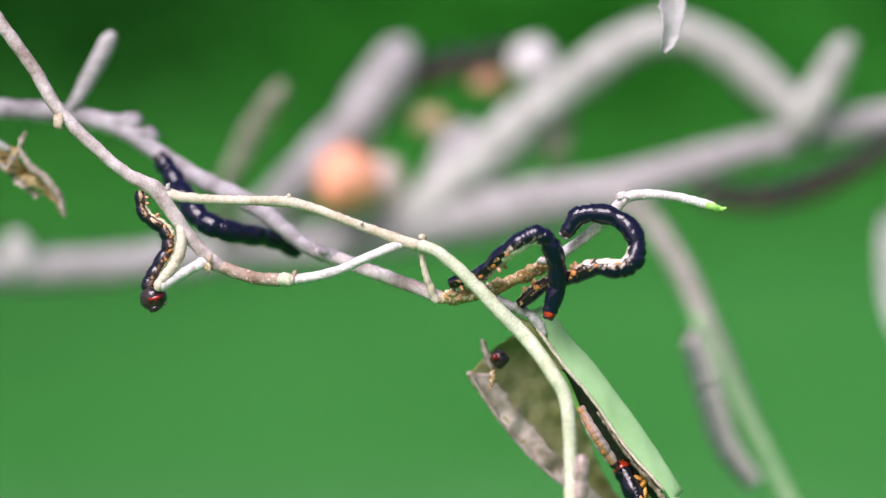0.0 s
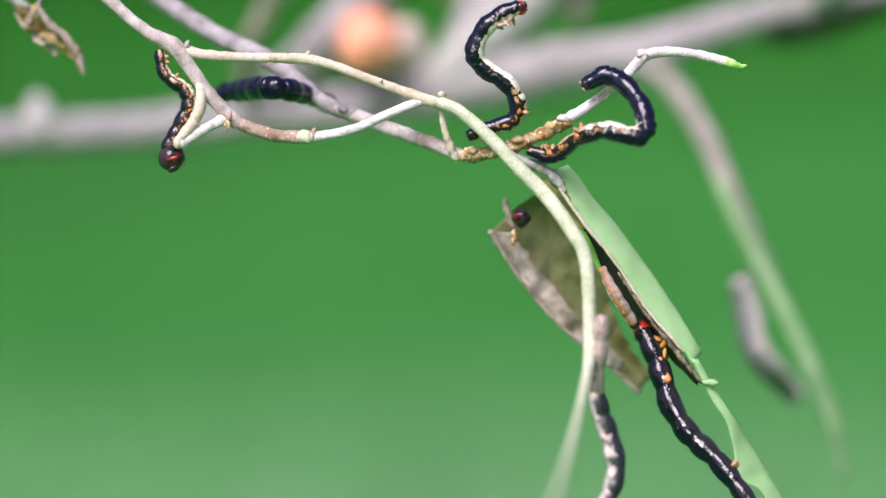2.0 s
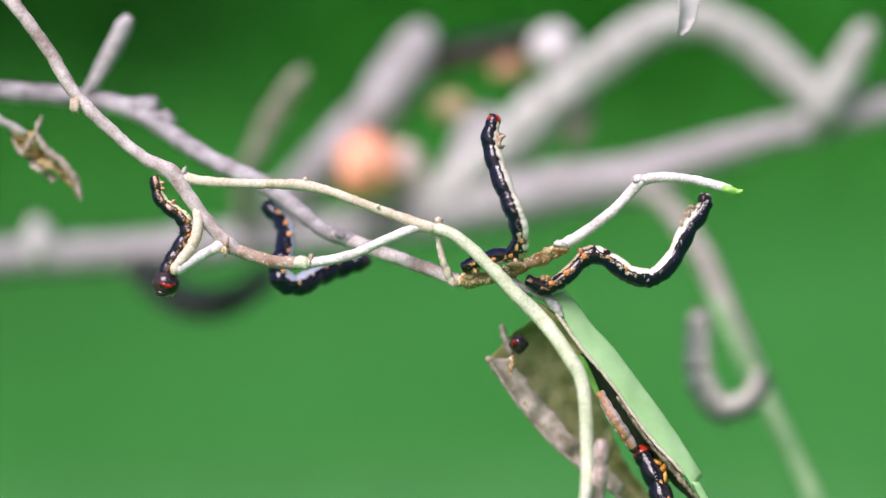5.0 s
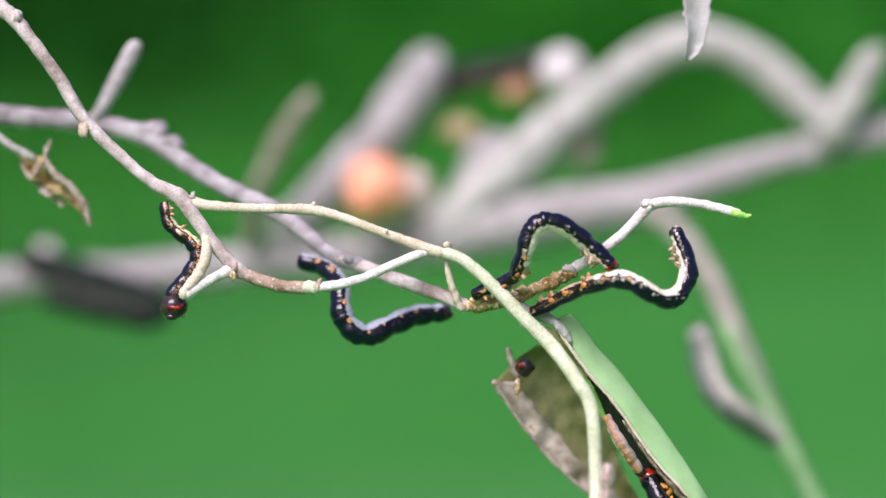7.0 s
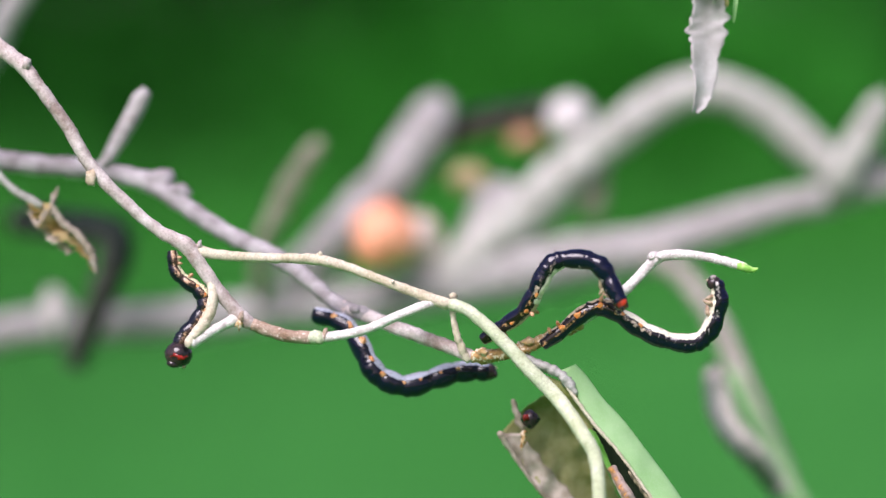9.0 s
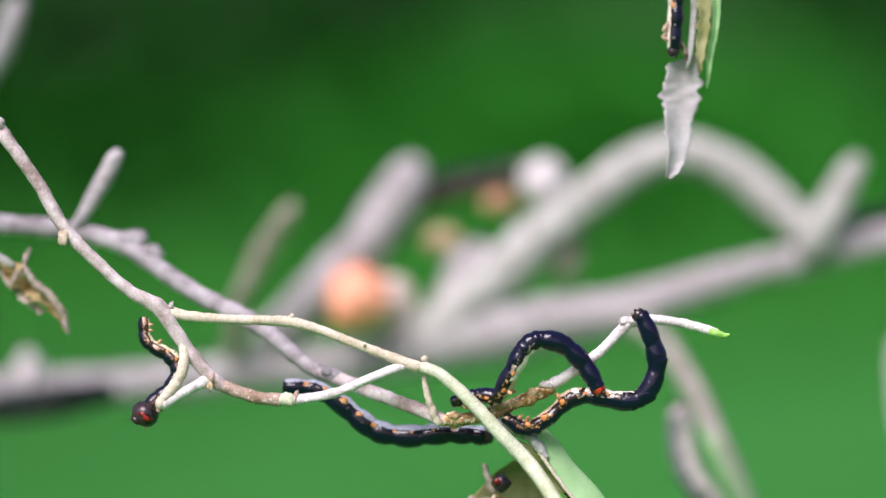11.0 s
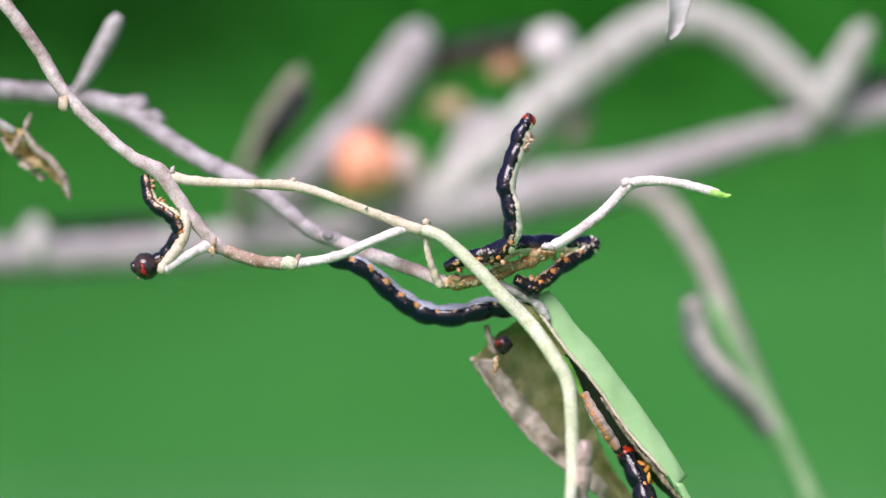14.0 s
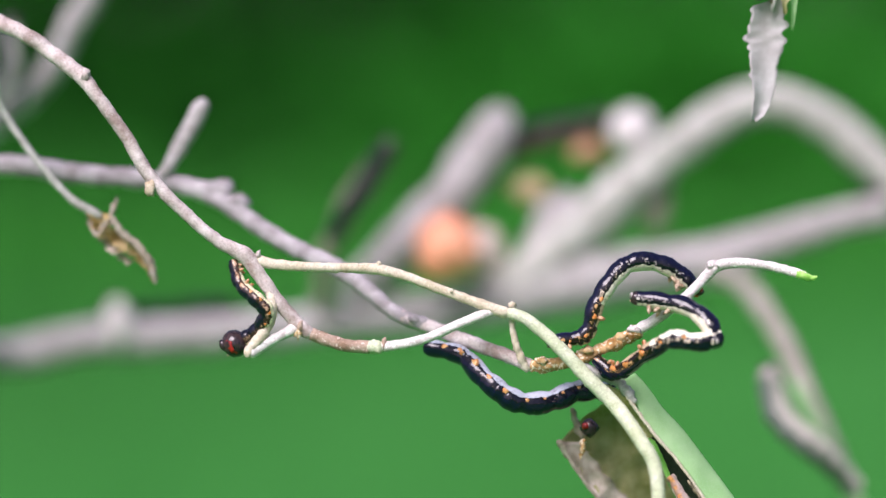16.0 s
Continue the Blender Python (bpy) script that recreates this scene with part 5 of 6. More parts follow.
    bend("arching", 14.7, -1, 2.8, -7.0, 10.7, -4.3, 13.3, 4.9, 19.9, 10.1, 31.8, 10.1, lean=4.0)
    bend("arching", 15.0, -1, 2.7, -6.5, 6.0, -4.9, 9.6, -4.4, 11.0, -0.2, 9.9, 4.9, 9.3, 11.0, 11.2, 15.1, 15.7, 18.3, 20.8, 21.0)
    bend("arching", 15.2, -1, 0.9, -9.0, 8.8, -5.5, 16.7, 1.6, 27.1, 1.0, 35.8, -6.9)
    bend("arching", 15.5, -1, 3.9, -5.7, 6.9, -4.6, 9.5, -4.1, 11.5, -0.0, 12.5, 5.1, 14.0, 10.2, 17.6, 14.4, 22.2, 17.0, 27.2, 18.0)
    bend("arching", 15.7, -1, 4.3, -6.8, 10.9, -4.1, 14.9, 3.7, 21.4, 6.3, 26.7, 1.0, lean=3.0)
    bend("arching", 16.0, -1, 3.9, -4.5, 7.9, -3.9, 9.9, -2.9, 11.5, 2.2, 14.0, 6.3, 17.1, 9.4, 21.2, 10.0, 25.8, 8.4, 29.3, 5.3, lean=4.0)
    bend("curling", 0.0, -2, 15.0, -9.1, 18.0, -6.6, 23.2, -5.0, 27.3, -3.2, 31.9, -3.5, 34.5, -1.4, 33.9, 3.2, 29.8, 6.0, 24.7, 6.0, 22.7, 3.4)
    bend("curling", 0.2, -1, 13.7, -7.2, 17.4, -7.7, 23.5, -3.2, 28.7, -1.1, 20.8, -0.6, 15.6, 4.2)
    bend("curling", 0.5, -2, 13.3, -7.6, 16.4, -8.6, 21.0, -5.1, 25.1, -2.6, 27.6, -3.1, 23.6, 0.5, 21.1, 3.1, 19.6, 6.2)
    bend("curling", 0.7, -1, 15.3, -10.5, 19.3, -10.5, 25.8, -5.2, 31.6, -6.5, 33.8, -10.5, 25.8, -11.8)
    bend("curling", 1.0, -2, 13.8, -7.5, 16.8, -9.5, 20.9, -6.0, 24.5, -3.4, 29.1, -2.4, 32.7, -1.4, 33.7, 2.2, 31.1, 6.3, 26.1, 8.2, 22.5, 7.6)
    bend("curling", 1.2, -1, 13.7, -9.6, 17.2, -9.6, 22.5, -4.3, 29.0, -7.0, 34.3, -11.4, 36.1, -4.2, 32.5, 2.3)
    bend("curling", 1.5, -2, 13.6, -8.6, 16.1, -9.7, 20.3, -6.5, 24.4, -3.5, 28.5, -4.1, 33.6, -8.2, 38.7, -8.7, 41.3, -3.6, 41.7, 6.0)
    bend("curling", 1.7, -1, 13.3, -11.0, 19.9, -10.2, 27.8, -7.6, 21.2, -8.9, 10.7, -7.6)
    bend("curling", 2.0, -2, 13.4, -8.3, 16.6, -8.8, 20.7, -5.7, 25.3, -4.2, 29.8, -5.2, 32.4, -4.7, 31.9, -0.2, 28.3, 4.4, 24.7, 5.4, 23.2, 3.9)
    bend("curling", 2.2, -2, 13.8, -10.3, 17.7, -10.3, 25.7, -4.9, 32.8, -6.3, 28.3, -2.3, 21.7, 1.6)
    bend("curling", 2.5, -2, 13.2, -8.9, 15.7, -9.8, 19.8, -6.3, 23.4, -4.3, 27.5, -6.4, 31.5, -9.5, 35.7, -9.5, 37.8, -5.5, 36.7, -1.4)
    bend("curling", 2.7, -1, 14.3, -10.0, 19.4, -8.7, 26.5, -1.3, 24.7, 3.1, 20.2, 5.8)
    bend("curling", 3.0, -1, 14.0, -10.2, 17.5, -9.6, 21.6, -6.5, 24.2, -3.9, 19.6, -4.5, 11.4, -3.0, 9.3, 0.6, 11.4, 3.7, 15.0, 4.2, lean=-6.0)
    bend("curling", 3.2, -1, 14.6, -10.1, 19.7, -9.6, 27.6, -3.5, 31.6, -7.5, 32.1, 0.4, 28.9, 5.2)
    bend("curling", 3.5, -2, 12.9, -9.1, 16.5, -9.9, 21.6, -6.0, 24.6, -4.5, 27.7, -5.2, 30.8, -5.5, 32.8, -2.9, 35.4, 1.2, 37.5, 4.7)
    bend("curling", 3.7, -1, 12.5, -13.2, 17.7, -11.9, 27.0, -8.0, 20.4, -2.6, 12.5, 1.3)
    bend("curling", 4.0, -2, 12.7, -8.7, 15.8, -9.7, 19.9, -6.1, 25.1, -4.1, 27.2, -3.1, 22.1, -0.5, 17.9, 3.1, 14.8, 7.2, 15.4, 9.2)
    bend("curling", 4.2, -1, 14.0, -8.9, 21.5, -5.3, 30.7, -3.4, 33.7, -4.3, 24.5, 0.8)
    bend("curling", 4.5, -1, 14.1, -9.2, 16.4, -9.9, 20.2, -7.4, 23.4, -4.8, 26.4, -5.8, 29.5, -8.1, 34.1, -8.5, 39.2, -5.7, 43.8, -2.0, 45.8, 1.6, 45.5, 3.6)
    bend("curling", 4.7, -1, 15.4, -8.7, 22.9, -3.3, 28.2, -9.3, 39.6, -7.8, lean=2.0)
    bend("curling", 5.0, -1, 13.6, -9.2, 16.1, -10.0, 19.7, -7.7, 23.8, -4.1, 27.4, -5.3, 31.0, -7.7, 35.1, -8.2, 38.6, -5.1, 41.2, 0.0, 44.2, 4.1, 44.8, 7.7, lean=4.0)
    bend("curling", 5.2, -1, 14.4, -10.1, 20.4, -8.0, 28.0, -5.0, 34.9, -5.0, 35.5, 1.9, 31.9, 10.9, lean=4.0)
    bend("curling", 7.3, -1, 12.8, -9.3, 20.3, -5.5, 27.9, -4.0, 35.3, -8.5, 39.2, -4.0, 37.5, 2.6)
    bend("curling", 7.5, -2, 12.7, -9.0, 15.2, -10.2, 19.3, -7.6, 22.9, -4.5, 26.5, -4.5, 30.1, -7.6, 34.2, -9.1, 38.3, -7.6, 40.8, -3.0, 41.3, 2.2, 39.7, 6.1)
    bend("curling", 7.7, -1, 14.7, -10.8, 23.1, -5.4, 32.2, -2.4, 30.7, 5.1, 23.1, 6.6)
    bend("curling", 8.0, -2, 13.2, -8.9, 15.7, -9.8, 19.8, -7.0, 23.4, -4.4, 27.5, -4.4, 31.6, -4.4, 33.6, -0.8, 31.6, 4.3, 27.5, 7.9, 23.4, 8.9)
    bend("curling", 8.2, -1, 12.9, -8.9, 21.9, -3.0, 29.5, -7.5, 38.5, -12.1, 44.5, -6.1, 44.0, 0.5)
    bend("curling", 10.3, -1, 15.2, -0.0, 24.0, 6.3, 34.8, 2.7, 42.2, 6.8, 40.5, 14.9, 34.4, 16.6)
    bend("curling", 10.5, -2, 12.8, -8.7, 15.8, -10.7, 20.4, -7.6, 25.0, -5.5, 28.1, -2.9, 24.5, -0.4, 18.3, 0.8, 12.7, 1.0, 11.2, -0.6)
    bend("curling", 10.8, -1, 12.2, -11.8, 24.5, -2.7, 30.3, -7.2, 37.8, -10.1, 43.2, -5.6, 42.2, -0.2)
    bend("curling", 11.0, -2, 12.1, -8.8, 15.2, -10.0, 19.2, -7.7, 22.8, -4.5, 26.9, -4.0, 32.0, -4.9, 36.0, -3.8, 38.1, 1.3, 37.0, 6.4, 34.9, 10.5, 32.3, 12.0)
    bend("curling", 11.2, -2, 15.3, -10.3, 24.3, -5.7, 33.3, -5.6, 34.8, -1.1, 27.2, 6.3)
    bend("curling", 11.5, -2, 13.1, -9.1, 15.7, -10.4, 19.8, -7.5, 23.2, -4.8, 27.3, -4.2, 31.5, -6.6, 35.1, -8.0, 38.6, -5.9, 39.5, -1.8, 38.4, 1.7, 35.8, 2.7)
    bend("curling", 11.7, -1, 13.0, -10.5, 22.0, -5.1, 32.5, -0.5, 33.9, 7.0, 26.4, 8.4)
    bend("curling", 12.0, -2, 13.2, -8.8, 16.2, -9.7, 20.3, -7.1, 24.3, -4.4, 28.4, -3.3, 32.0, -2.7, 28.9, 0.8, 25.1, 4.3, 22.5, 5.3, 21.1, 3.2)
    bend("curling", 12.2, -1, 13.6, -9.2, 20.6, -4.5, 27.2, -2.3, 33.8, -6.5, 40.4, -4.3)
    bend("curling", 12.5, -2, 13.0, -8.6, 15.5, -10.1, 19.6, -7.4, 23.6, -4.8, 27.2, -4.8, 30.4, -7.8, 34.5, -10.9, 38.1, -8.2, 38.5, -4.1, 37.4, 0.5, 34.8, 3.5)
    bend("curling", 12.7, -2, 14.9, -10.3, 23.3, -7.7, 32.4, -4.9, 28.4, 2.9, 19.2, 5.5)
    bend("curling", 13.0, -1, 13.1, -8.9, 15.7, -9.8, 20.3, -6.1, 24.4, -4.5, 28.0, -5.5, 32.2, -9.0, 37.8, -10.9, 42.9, -9.3, 48.0, -6.2, 52.6, -4.1)
    bend("curling", 13.2, -1, 11.8, -9.4, 21.1, -6.3, 31.7, -8.8, 36.9, -3.4, 40.4, 7.1)
    bend("curling", 13.5, 1, 12.5, -8.4, 15.6, -9.9, 19.7, -7.3, 23.8, -4.7, 25.8, -2.1, 22.7, -0.1, 17.5, 2.4, 12.3, 4.4, 8.2, 6.4, 4.6, 6.8, lean=5.0)
    bend("curling", 13.7, 1, 14.8, -10.1, 20.1, -8.8, 27.9, -4.1, 18.7, -3.0, 16.1, -4.8)
    bend("curling", 14.0, 1, 13.8, -8.7, 15.8, -9.5, 19.9, -6.5, 23.5, -4.0, 26.1, -2.4, 21.4, -2.0, 16.4, -2.0, 11.2, -2.5, 7.1, -3.6)
    bend("curling", 14.2, 1, 14.1, -10.0, 20.7, -7.0, 28.0, -2.8, 20.7, -3.6, 10.2, -4.8)
    bend("curling", 14.5, -1, 12.7, -8.9, 16.8, -9.8, 21.8, -5.7, 24.9, -5.1, 28.5, -8.6, 32.1, -12.7, 36.3, -16.2, 40.4, -15.6, 42.9, -15.1, 46.5, -16.1)
    bend("curling", 14.7, -1, 16.0, -8.8, 25.2, -4.3, 34.4, -3.0, 40.5, 0.9, 38.4, 11.5)
    bend("curling", 15.0, -1, 12.1, -10.5, 14.3, -10.9, 18.8, -7.8, 23.4, -5.1, 27.5, -7.1, 31.7, -10.6, 36.9, -12.0, 41.3, -9.4, 45.9, -5.2, 47.3, -2.0)
    bend("curling", 15.2, -1, 12.7, -9.5, 20.6, -6.9, 31.1, -9.5, 28.4, -5.5)
    bend("curling", 15.5, -1, 12.6, -8.7, 15.1, -9.7, 19.2, -6.6, 23.3, -5.0, 27.4, -5.0, 28.2, -6.8)
    bend("curling", 15.7, -1, 14.9, -8.1, 22.8, -4.2, 30.6, -5.6)
    bend("curling", 16.0, -1, 12.5, -8.5, 15.1, -10.0, 20.2, -6.5, 24.8, -3.9, 28.9, -4.3, 32.0, -3.8, 30.9, -0.8, 27.3, 1.8, 22.7, 2.8, 19.1, 3.3)
    bend("clinging", 0.0, -1, -54.9, 9.8, -54.2, 6.3, -50.6, 3.7, -49.6, 0.6, -51.7, -3.5, -53.4, -6.9, -51.7, -10.1)
    bend("clinging", 1.5, -1, -54.7, 9.4, -53.9, 5.8, -50.3, 3.1, -49.6, 0.0, -51.7, -4.5, -53.5, -8.1, -51.3, -10.7)
    bend("clinging", 3.5, -1, -55.3, 9.5, -53.8, 5.2, -50.2, 2.7, -49.7, 0.1, -51.8, -4.1, -53.5, -7.6, -51.6, -10.2)
    bend("clinging", 5.0, -1, -55.2, 9.4, -54.2, 5.8, -50.3, 2.7, -49.3, 0.1, -51.1, -3.4, -53.0, -6.5, -53.3, -9.1)
    bend("clinging", 7.5, -1, -54.9, 9.3, -54.1, 6.0, -50.3, 3.0, -48.9, 0.4, -51.0, -3.7, -53.5, -6.3, -53.4, -8.5)
    bend("clinging", 8.0, -1, -54.7, 9.6, -53.8, 6.3, -49.9, 3.2, -48.9, 0.7, -50.9, -2.9, -53.0, -5.5, -53.2, -8.6)
    bend("clinging", 11.0, -1, -54.8, 8.2, -54.2, 4.6, -50.1, 2.1, -48.4, -0.5, -50.0, -4.1, -52.5, -5.9, -54.0, -8.0)
    bend("clinging", 12.5, -1, -53.9, 9.1, -52.9, 5.7, -49.8, 2.6, -48.2, -0.2, -49.4, -3.3, -51.4, -5.2, -53.8, -6.7)
    bend("clinging", 14.5, -1, -54.9, 9.6, -53.8, 5.5, -49.7, 3.0, -48.4, 0.5, -49.8, -2.6, -51.6, -4.5, -54.0, -5.7)
    bend("clinging", 16.0, -1, -54.3, 9.4, -53.2, 5.9, -49.9, 3.0, -48.0, 0.8, -49.4, -2.1, -51.4, -3.6, -53.5, -4.7)
    bend("creeping", 0.0, -3, -28.1, 0.1, -32.4, 2.0, -38.7, 3.1, -44.0, 4.9, -47.9, 9.1, -51.0, 13.9, -52.6, 16.1, depth=24.0)
    bend("creeping", 1.5, -3, -27.9, 0.2, -31.6, 1.0, -35.8, 2.3, -39.5, 3.0, -42.7, 3.0, depth=24.0)
    bend("creeping", 2.0, -3, -25.3, 0.5, -28.5, 2.0, -32.3, 3.1, -37.1, 3.4, -41.4, 2.9, -44.6, 2.6, depth=24.0)
    bend("creeping", 2.5, -3, -25.1, -1.0, -29.4, 1.7, -33.6, 2.8, -39.0, 2.8, -43.8, 1.8, depth=24.0)
    bend("creeping", 3.5, -3, -22.3, -2.5, -26.1, -1.8, -28.7, 1.2, -33.5, 3.1, -37.2, 1.2, -37.2, -2.5, -34.0, -3.6, depth=24.0)
    bend("creeping", 3.8, -3, -28.2, -1.5, -31.3, -0.8, -34.5, 1.4, -36.9, -0.8, -36.9, -5.5, -33.4, -9.8, -28.2, -9.6, -23.9, -6.6, depth=24.0)
    bend("creeping", 4.0, -3, -27.7, 0.7, -30.4, 1.0, -33.6, 2.4, -35.2, -0.3, -34.6, -4.5, -31.5, -7.3, -26.2, -6.2, -20.3, -4.1, depth=24.0)
    bend("creeping", 4.2, -3, -29.4, 1.8, -32.2, 2.5, -34.3, 1.8, -34.8, -1.9, -33.7, -5.1, -30.5, -7.4, -25.8, -6.2, -19.9, -4.1, depth=23.6)
    bend("creeping", 4.5, -1, -35.6, 4.6, -33.3, 1.7, -32.5, -2.3, -33.5, -7.1, -30.6, -9.4, -25.3, -7.0, -19.8, -5.2, depth=23.0)
    bend("creeping", 5.0, -1, -35.4, 4.5, -32.7, 1.2, -32.2, -3.1, -33.2, -7.8, -30.1, -9.6, -24.7, -7.1, -18.9, -5.4, depth=22.0)
    bend("creeping", 7.5, -1, -29.1, -1.7, -24.9, -2.7, -22.2, -5.8, -21.5, -11.0, -17.4, -14.6, -12.2, -12.8, -7.5, -11.0, -2.9, -10.7, depth=15.0)
    bend("creeping", 8.0, -1, -29.1, -1.4, -24.3, -2.5, -22.0, -6.2, -20.6, -11.4, -15.9, -14.5, -11.2, -12.6, -6.5, -10.5, -2.3, -10.3, depth=14.0)
    bend("creeping", 10.5, -1, -27.2, -2.1, -24.1, -3.6, -19.8, -7.7, -14.6, -11.8, -7.3, -12.7, -0.0, -12.2, 8.3, -13.0, depth=10.5)
    bend("creeping", 11.0, -1, -28.4, -3.3, -23.8, -3.7, -19.0, -6.3, -13.2, -10.7, -6.9, -12.0, 1.3, -11.2, 9.7, -12.1, depth=10.1)
    bend("creeping", 11.5, -1, -27.0, -2.6, -22.7, -4.0, -17.4, -8.0, -11.6, -12.1, -4.9, -12.2, 2.4, -11.6, 10.8, -13.0, depth=9.8)
    bend("creeping", 12.0, -1, -25.3, -2.7, -21.1, -4.6, -16.8, -8.7, -11.4, -13.7, -4.2, -15.1, 2.0, -12.4, 10.3, -13.2, depth=9.4)
    bend("creeping", 12.5, -1, -22.3, -3.5, -17.0, -6.0, -12.8, -10.6, -6.6, -13.7, -0.3, -13.6, 4.9, -13.0, 12.2, -14.5, depth=9.0)
    bend("creeping", 13.0, -1, -23.1, -4.4, -17.9, -5.3, -13.7, -8.9, -7.4, -13.0, -0.1, -13.3, 6.1, -12.2, 12.4, -13.1, depth=8.9)
    bend("creeping", 13.5, -1, -21.7, -3.3, -17.5, -4.8, -12.2, -9.9, -7.0, -13.0, -0.8, -13.9, 5.5, -12.8, 12.7, -13.7, depth=8.7)
    bend("creeping", 14.5, -1, -18.9, -6.3, -12.7, -7.8, -7.4, -11.9, -1.7, -15.6, 4.6, -15.6, 9.7, -13.7, 15.9, -13.0, depth=8.4)
    bend("creeping", 16.0, -1, -18.5, -5.7, -12.8, -7.2, -8.6, -11.3, -2.9, -15.3, 2.8, -15.4, 8.0, -13.5, 13.2, -13.3, depth=8.0)
    bend("drooping", 0.0, -1, 63.4, -47.5, 58.4, -40.6, 55.5, -31.8, 53.0, -23.1, 50.1, -15.6)
    bend("drooping", 0.5, -1, 65.0, -51.4, 62.6, -45.6, 59.1, -39.8, 56.9, -34.0, 54.9, -28.2)
    bend("drooping", 1.0, -1, 66.4, -55.3, 64.3, -48.8, 61.3, -41.8, 59.0, -36.0, 57.3, -29.1)
    bend("drooping", 1.5, -1, 68.4, -56.9, 65.9, -51.1, 61.2, -44.6, 58.3, -38.9, 55.9, -33.1)
    bend("drooping", 2.0, -1, 67.9, -57.9, 63.9, -53.8, 59.7, -48.5, 58.5, -42.1, 57.3, -36.3)
    bend("drooping", 2.5, -1, 61.6, -49.5, 59.9, -43.7, 57.5, -39.0, 55.2, -37.3, 54.0, -41.4)
    bend("drooping", 2.8, -1, 63.6, -34.3, 62.8, -37.8, 57.6, -41.9, 51.8, -37.3, 50.6, -23.4)
    bend("drooping", 3.0, -1, 63.3, -32.0, 62.1, -34.3, 56.9, -36.9, 51.3, -29.7, 49.4, -18.1)
    bend("drooping", 3.5, -1, 59.5, -31.1, 58.8, -34.0, 54.9, -38.3, 47.2, -32.6, 43.0, -21.9)
    bend("drooping", 4.0, -1, 60.7, -29.3, 59.9, -32.6, 55.8, -36.3, 49.7, -28.5, 49.3, -14.5)
    bend("drooping", 4.5, -1, 61.0, -27.1, 60.1, -31.4, 57.5, -34.6, 51.7, -33.5, 48.2, -25.3, 48.4, -11.4)
    bend("drooping", 5.0, -1, 61.0, -29.3, 60.2, -32.1, 56.9, -35.1, 52.3, -35.3, 48.6, -27.7, 48.8, -15.0)
    bend("drooping", 7.5, -1, 62.4, -38.2, 57.7, -32.4, 53.7, -29.0, 50.8, -24.4, 49.0, -17.4)
    bend("drooping", 8.0, -1, 62.9, -38.4, 58.2, -32.6, 54.1, -28.6, 51.2, -24.5, 49.5, -17.5)
    bend("drooping", 11.0, -1, 57.8, -35.8, 53.2, -28.8, 49.1, -23.1, 46.9, -17.3, 46.3, -10.3)
    bend("drooping", 12.5, -1, 59.0, -36.7, 54.3, -29.8, 49.7, -23.9, 46.9, -18.2, 46.2, -12.4)
    bend("drooping", 14.5, -1, 63.9, -40.4, 59.3, -34.6, 53.4, -28.7, 49.4, -23.0, 48.2, -16.0)
    bend("drooping", 16.0, -1, 63.8, -34.3, 58.1, -28.6, 52.4, -24.0, 48.3, -19.4, 46.6, -12.4)
    bend("dangling", 0.0, 1, -5.7, 5.3, -12.1, 4.6, -18.6, 4.0, -25.0, 3.4, -31.5, 2.7, depth=158.0)
    bend("dangling", 2.5, 1, -5.2, 7.5, -11.7, 6.6, -18.1, 5.6, -24.5, 4.5, -31.0, 3.7, depth=158.0)
    bend("dangling", 3.0, -1, -9.3, -2.6, -11.8, -9.0, -16.3, -12.1, -20.0, -8.9, -19.4, -3.9, depth=143.0)
    bend("dangling", 3.2, -1, -13.9, -4.7, -16.4, -10.4, -20.9, -12.9, -24.9, -10.4, -24.7, -5.3)
    bend("dangling", 3.5, -1, -18.2, -3.6, -22.0, -8.0, -29.7, -11.8, -39.8, -11.8, -48.0, -9.3, -52.4, -4.3)
    bend("dangling", 4.0, -1, -34.4, -6.6, -38.2, -11.7, -45.2, -14.9, -51.5, -13.0, -52.8, -7.9)
    bend("dangling", 4.5, -1, -38.6, -9.9, -45.0, -14.3, -53.8, -15.5, -61.4, -13.7, -67.7, -9.9)
    bend("dangling", 5.0, -1, -44.3, -10.0, -50.6, -14.5, -59.5, -15.1, -67.1, -11.9, -72.1, -8.1)
    bend("dangling", 7.3, -1, -97.0, -8.8, -85.7, -8.8, -73.2, -7.5, -88.2, -1.9, -104.5, 2.5, depth=134.0)
    bend("dangling", 7.5, -1, -96.9, -10.0, -84.4, -9.8, -71.9, -8.2, -86.9, -3.2, -103.2, 1.5, depth=134.0)
    bend("dangling", 8.0, -1, -100.1, -17.7, -85.1, -12.5, -72.3, -7.2, -87.6, -2.1, -103.9, 1.3, depth=134.0)
    bend("dangling", 8.2, -1, -100.4, -17.7, -85.4, -12.6, -72.7, -7.6, -87.9, -2.6, -104.2, 0.8, depth=134.0)
    bend("dangling", 10.3, -1, -69.0, -1.7, -75.3, -2.6, -81.5, -3.6, -87.9, -4.9, -95.4, -6.0, depth=136.0)
    bend("dangling", 10.5, -1, -68.3, -1.6, -74.6, -2.7, -80.8, -3.5, -87.1, -4.4, -94.6, -5.4, depth=136.0)
    bend("dangling", 10.7, -1, -74.4, -13.7, -78.2, -16.3, -81.6, -20.1, -85.1, -23.4, -88.8, -26.9, depth=138.0)
    bend("dangling", 10.9, -1, -73.8, -5.7, -78.9, -7.0, -84.0, -8.0, -89.1, -8.6, -95.5, -9.3, depth=150.0)
    bend("dangling", 11.5, 1, -70.5, 1.7, -77.0, 0.9, -83.5, 0.1, -89.9, -0.7, -97.7, -1.4, depth=160.0)
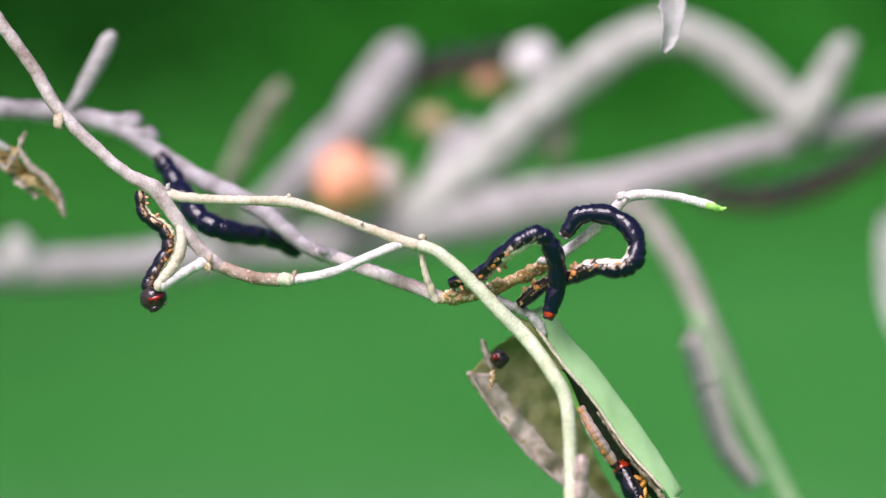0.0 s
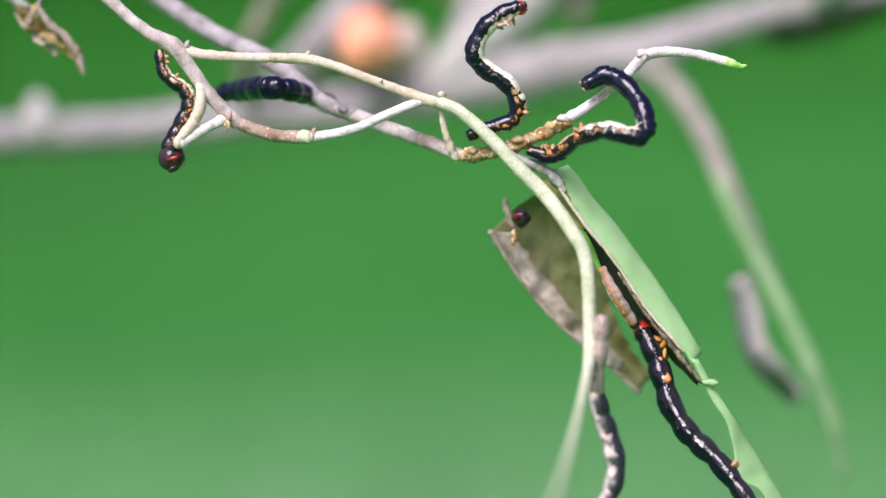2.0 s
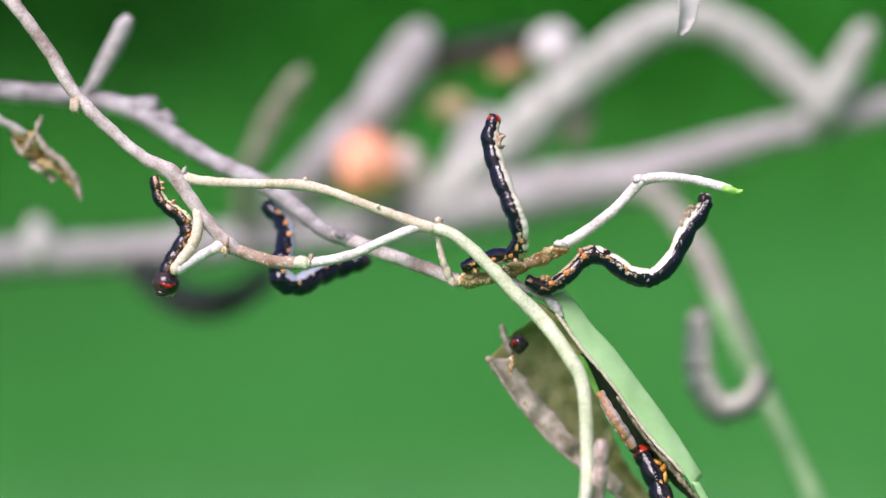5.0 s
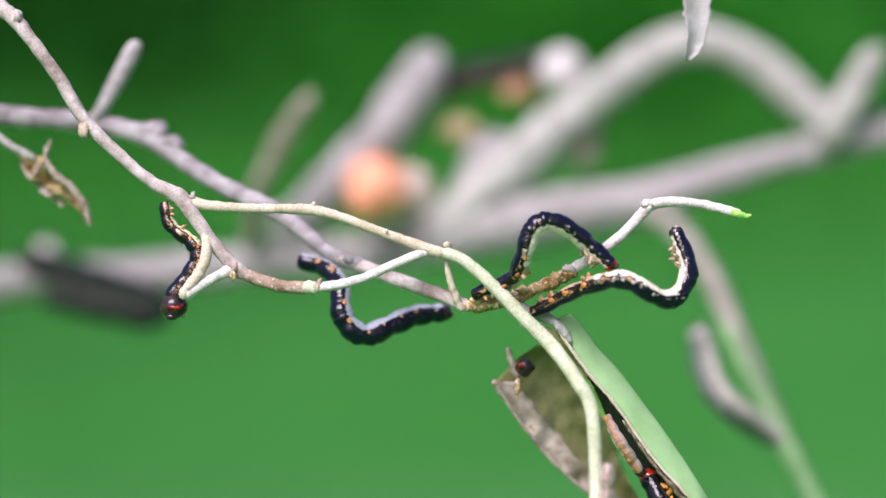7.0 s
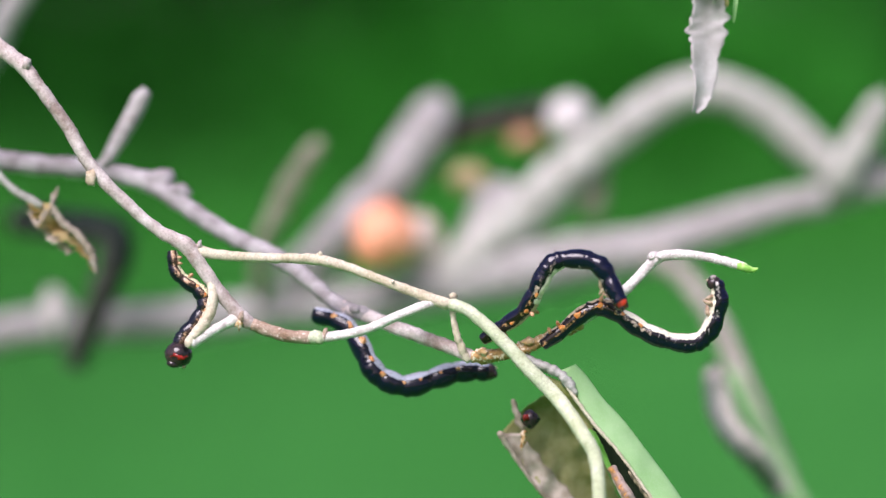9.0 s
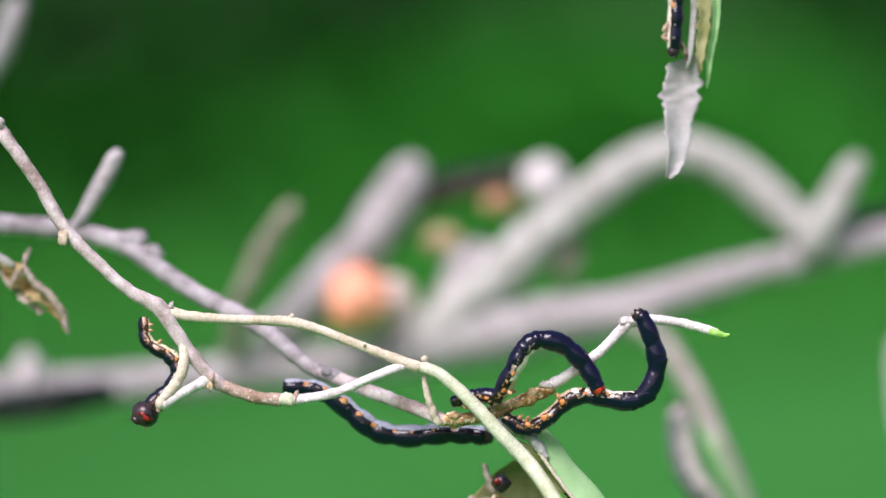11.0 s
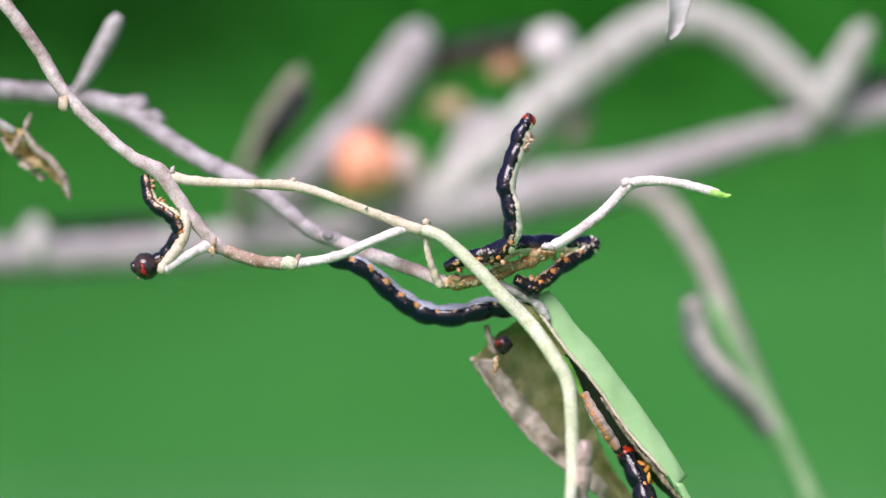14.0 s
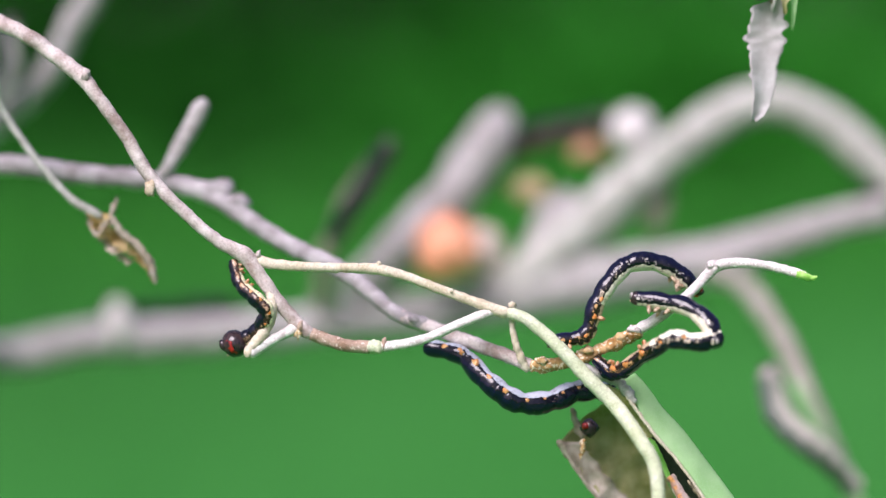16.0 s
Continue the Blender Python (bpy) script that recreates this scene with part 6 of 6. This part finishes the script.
    bend("dangling", 16.0, 1, -72.1, 1.4, -78.5, 0.8, -85.0, -0.6, -91.5, -1.2, -99.3, -1.9, depth=160.0)
    bend("climbing", 0.0, 1, -52.1, -1.8, -49.5, 0.1, -46.3, 1.4, -43.1, 2.1, -39.2, 2.7, depth=158.0)
    bend("climbing", 11.0, 1, -53.5, -3.1, -50.9, -1.2, -47.7, 0.0, -44.5, 0.7, -40.6, 1.4, depth=158.0)
    bend("climbing", 12.0, -1, -62.0, 17.2, -59.4, 20.4, -56.3, 22.8, -51.8, 23.3, -48.0, 21.6, depth=140.0)
    bend("climbing", 12.5, -1, -51.8, 9.0, -51.6, 13.9, -50.0, 18.7, -46.3, 20.9, -42.1, 19.9)
    bend("climbing", 13.0, -1, -46.5, 14.9, -47.2, 19.2, -47.7, 24.1, -47.7, 29.0, -46.6, 33.3)
    bend("climbing", 13.3, -1, -47.5, 26.2, -45.6, 28.7, -43.2, 31.7, -41.3, 34.5, -39.4, 37.5)
    bend("climbing", 13.5, -1, -44.6, 23.5, -42.3, 26.9, -40.3, 30.3, -38.4, 33.9, -36.0, 38.0)
    bend("climbing", 14.5, -1, -41.7, 11.2, -39.3, 13.6, -36.9, 16.1, -35.0, 18.6, -33.8, 21.0)
    bend("climbing", 15.5, -1, -41.7, 14.3, -40.5, 17.3, -39.3, 20.3, -38.1, 22.8, -36.2, 25.3)
    bend("climbing", 16.0, -1, -45.3, 17.3, -42.3, 22.2, -39.2, 26.5, -36.1, 32.0, -33.7, 36.3)
    bend("swinging", 0.0, -1, 103.2, 26.0, 94.3, 19.7, 84.2, 14.7, 74.1, 11.5, 64.0, 11.3, 52.6, 13.4)
    bend("swinging", 0.5, -1, 80.0, 20.5, 75.0, 14.8, 67.4, 9.1, 58.6, 6.2, 49.8, 6.9, 41.6, 10.8)
    bend("swinging", 1.0, -1, 79.8, 21.4, 74.8, 17.0, 68.5, 12.0, 60.9, 9.8, 53.3, 11.0, 47.0, 14.5)
    bend("swinging", 1.4, 1, 94.6, 23.2, 89.4, 21.3, 83.0, 19.6, 76.6, 18.0, 70.2, 16.8, depth=158.0)
    bend("swinging", 5.0, 1, 105.9, 33.1, 100.7, 31.5, 94.3, 29.2, 87.8, 27.3, 81.4, 25.3, depth=160.0)
    bend("swinging", 16.0, 1, 100.4, 35.8, 95.3, 34.4, 88.9, 32.0, 82.5, 30.1, 76.0, 28.1, depth=160.0)
    crawl("arching", 0.1)
    crawl("curling", 0.1)
    for key in ("clinging", "creeping", "drooping", "dangling", "climbing", "swinging"):
        crawl(key, 0.25)


motions()
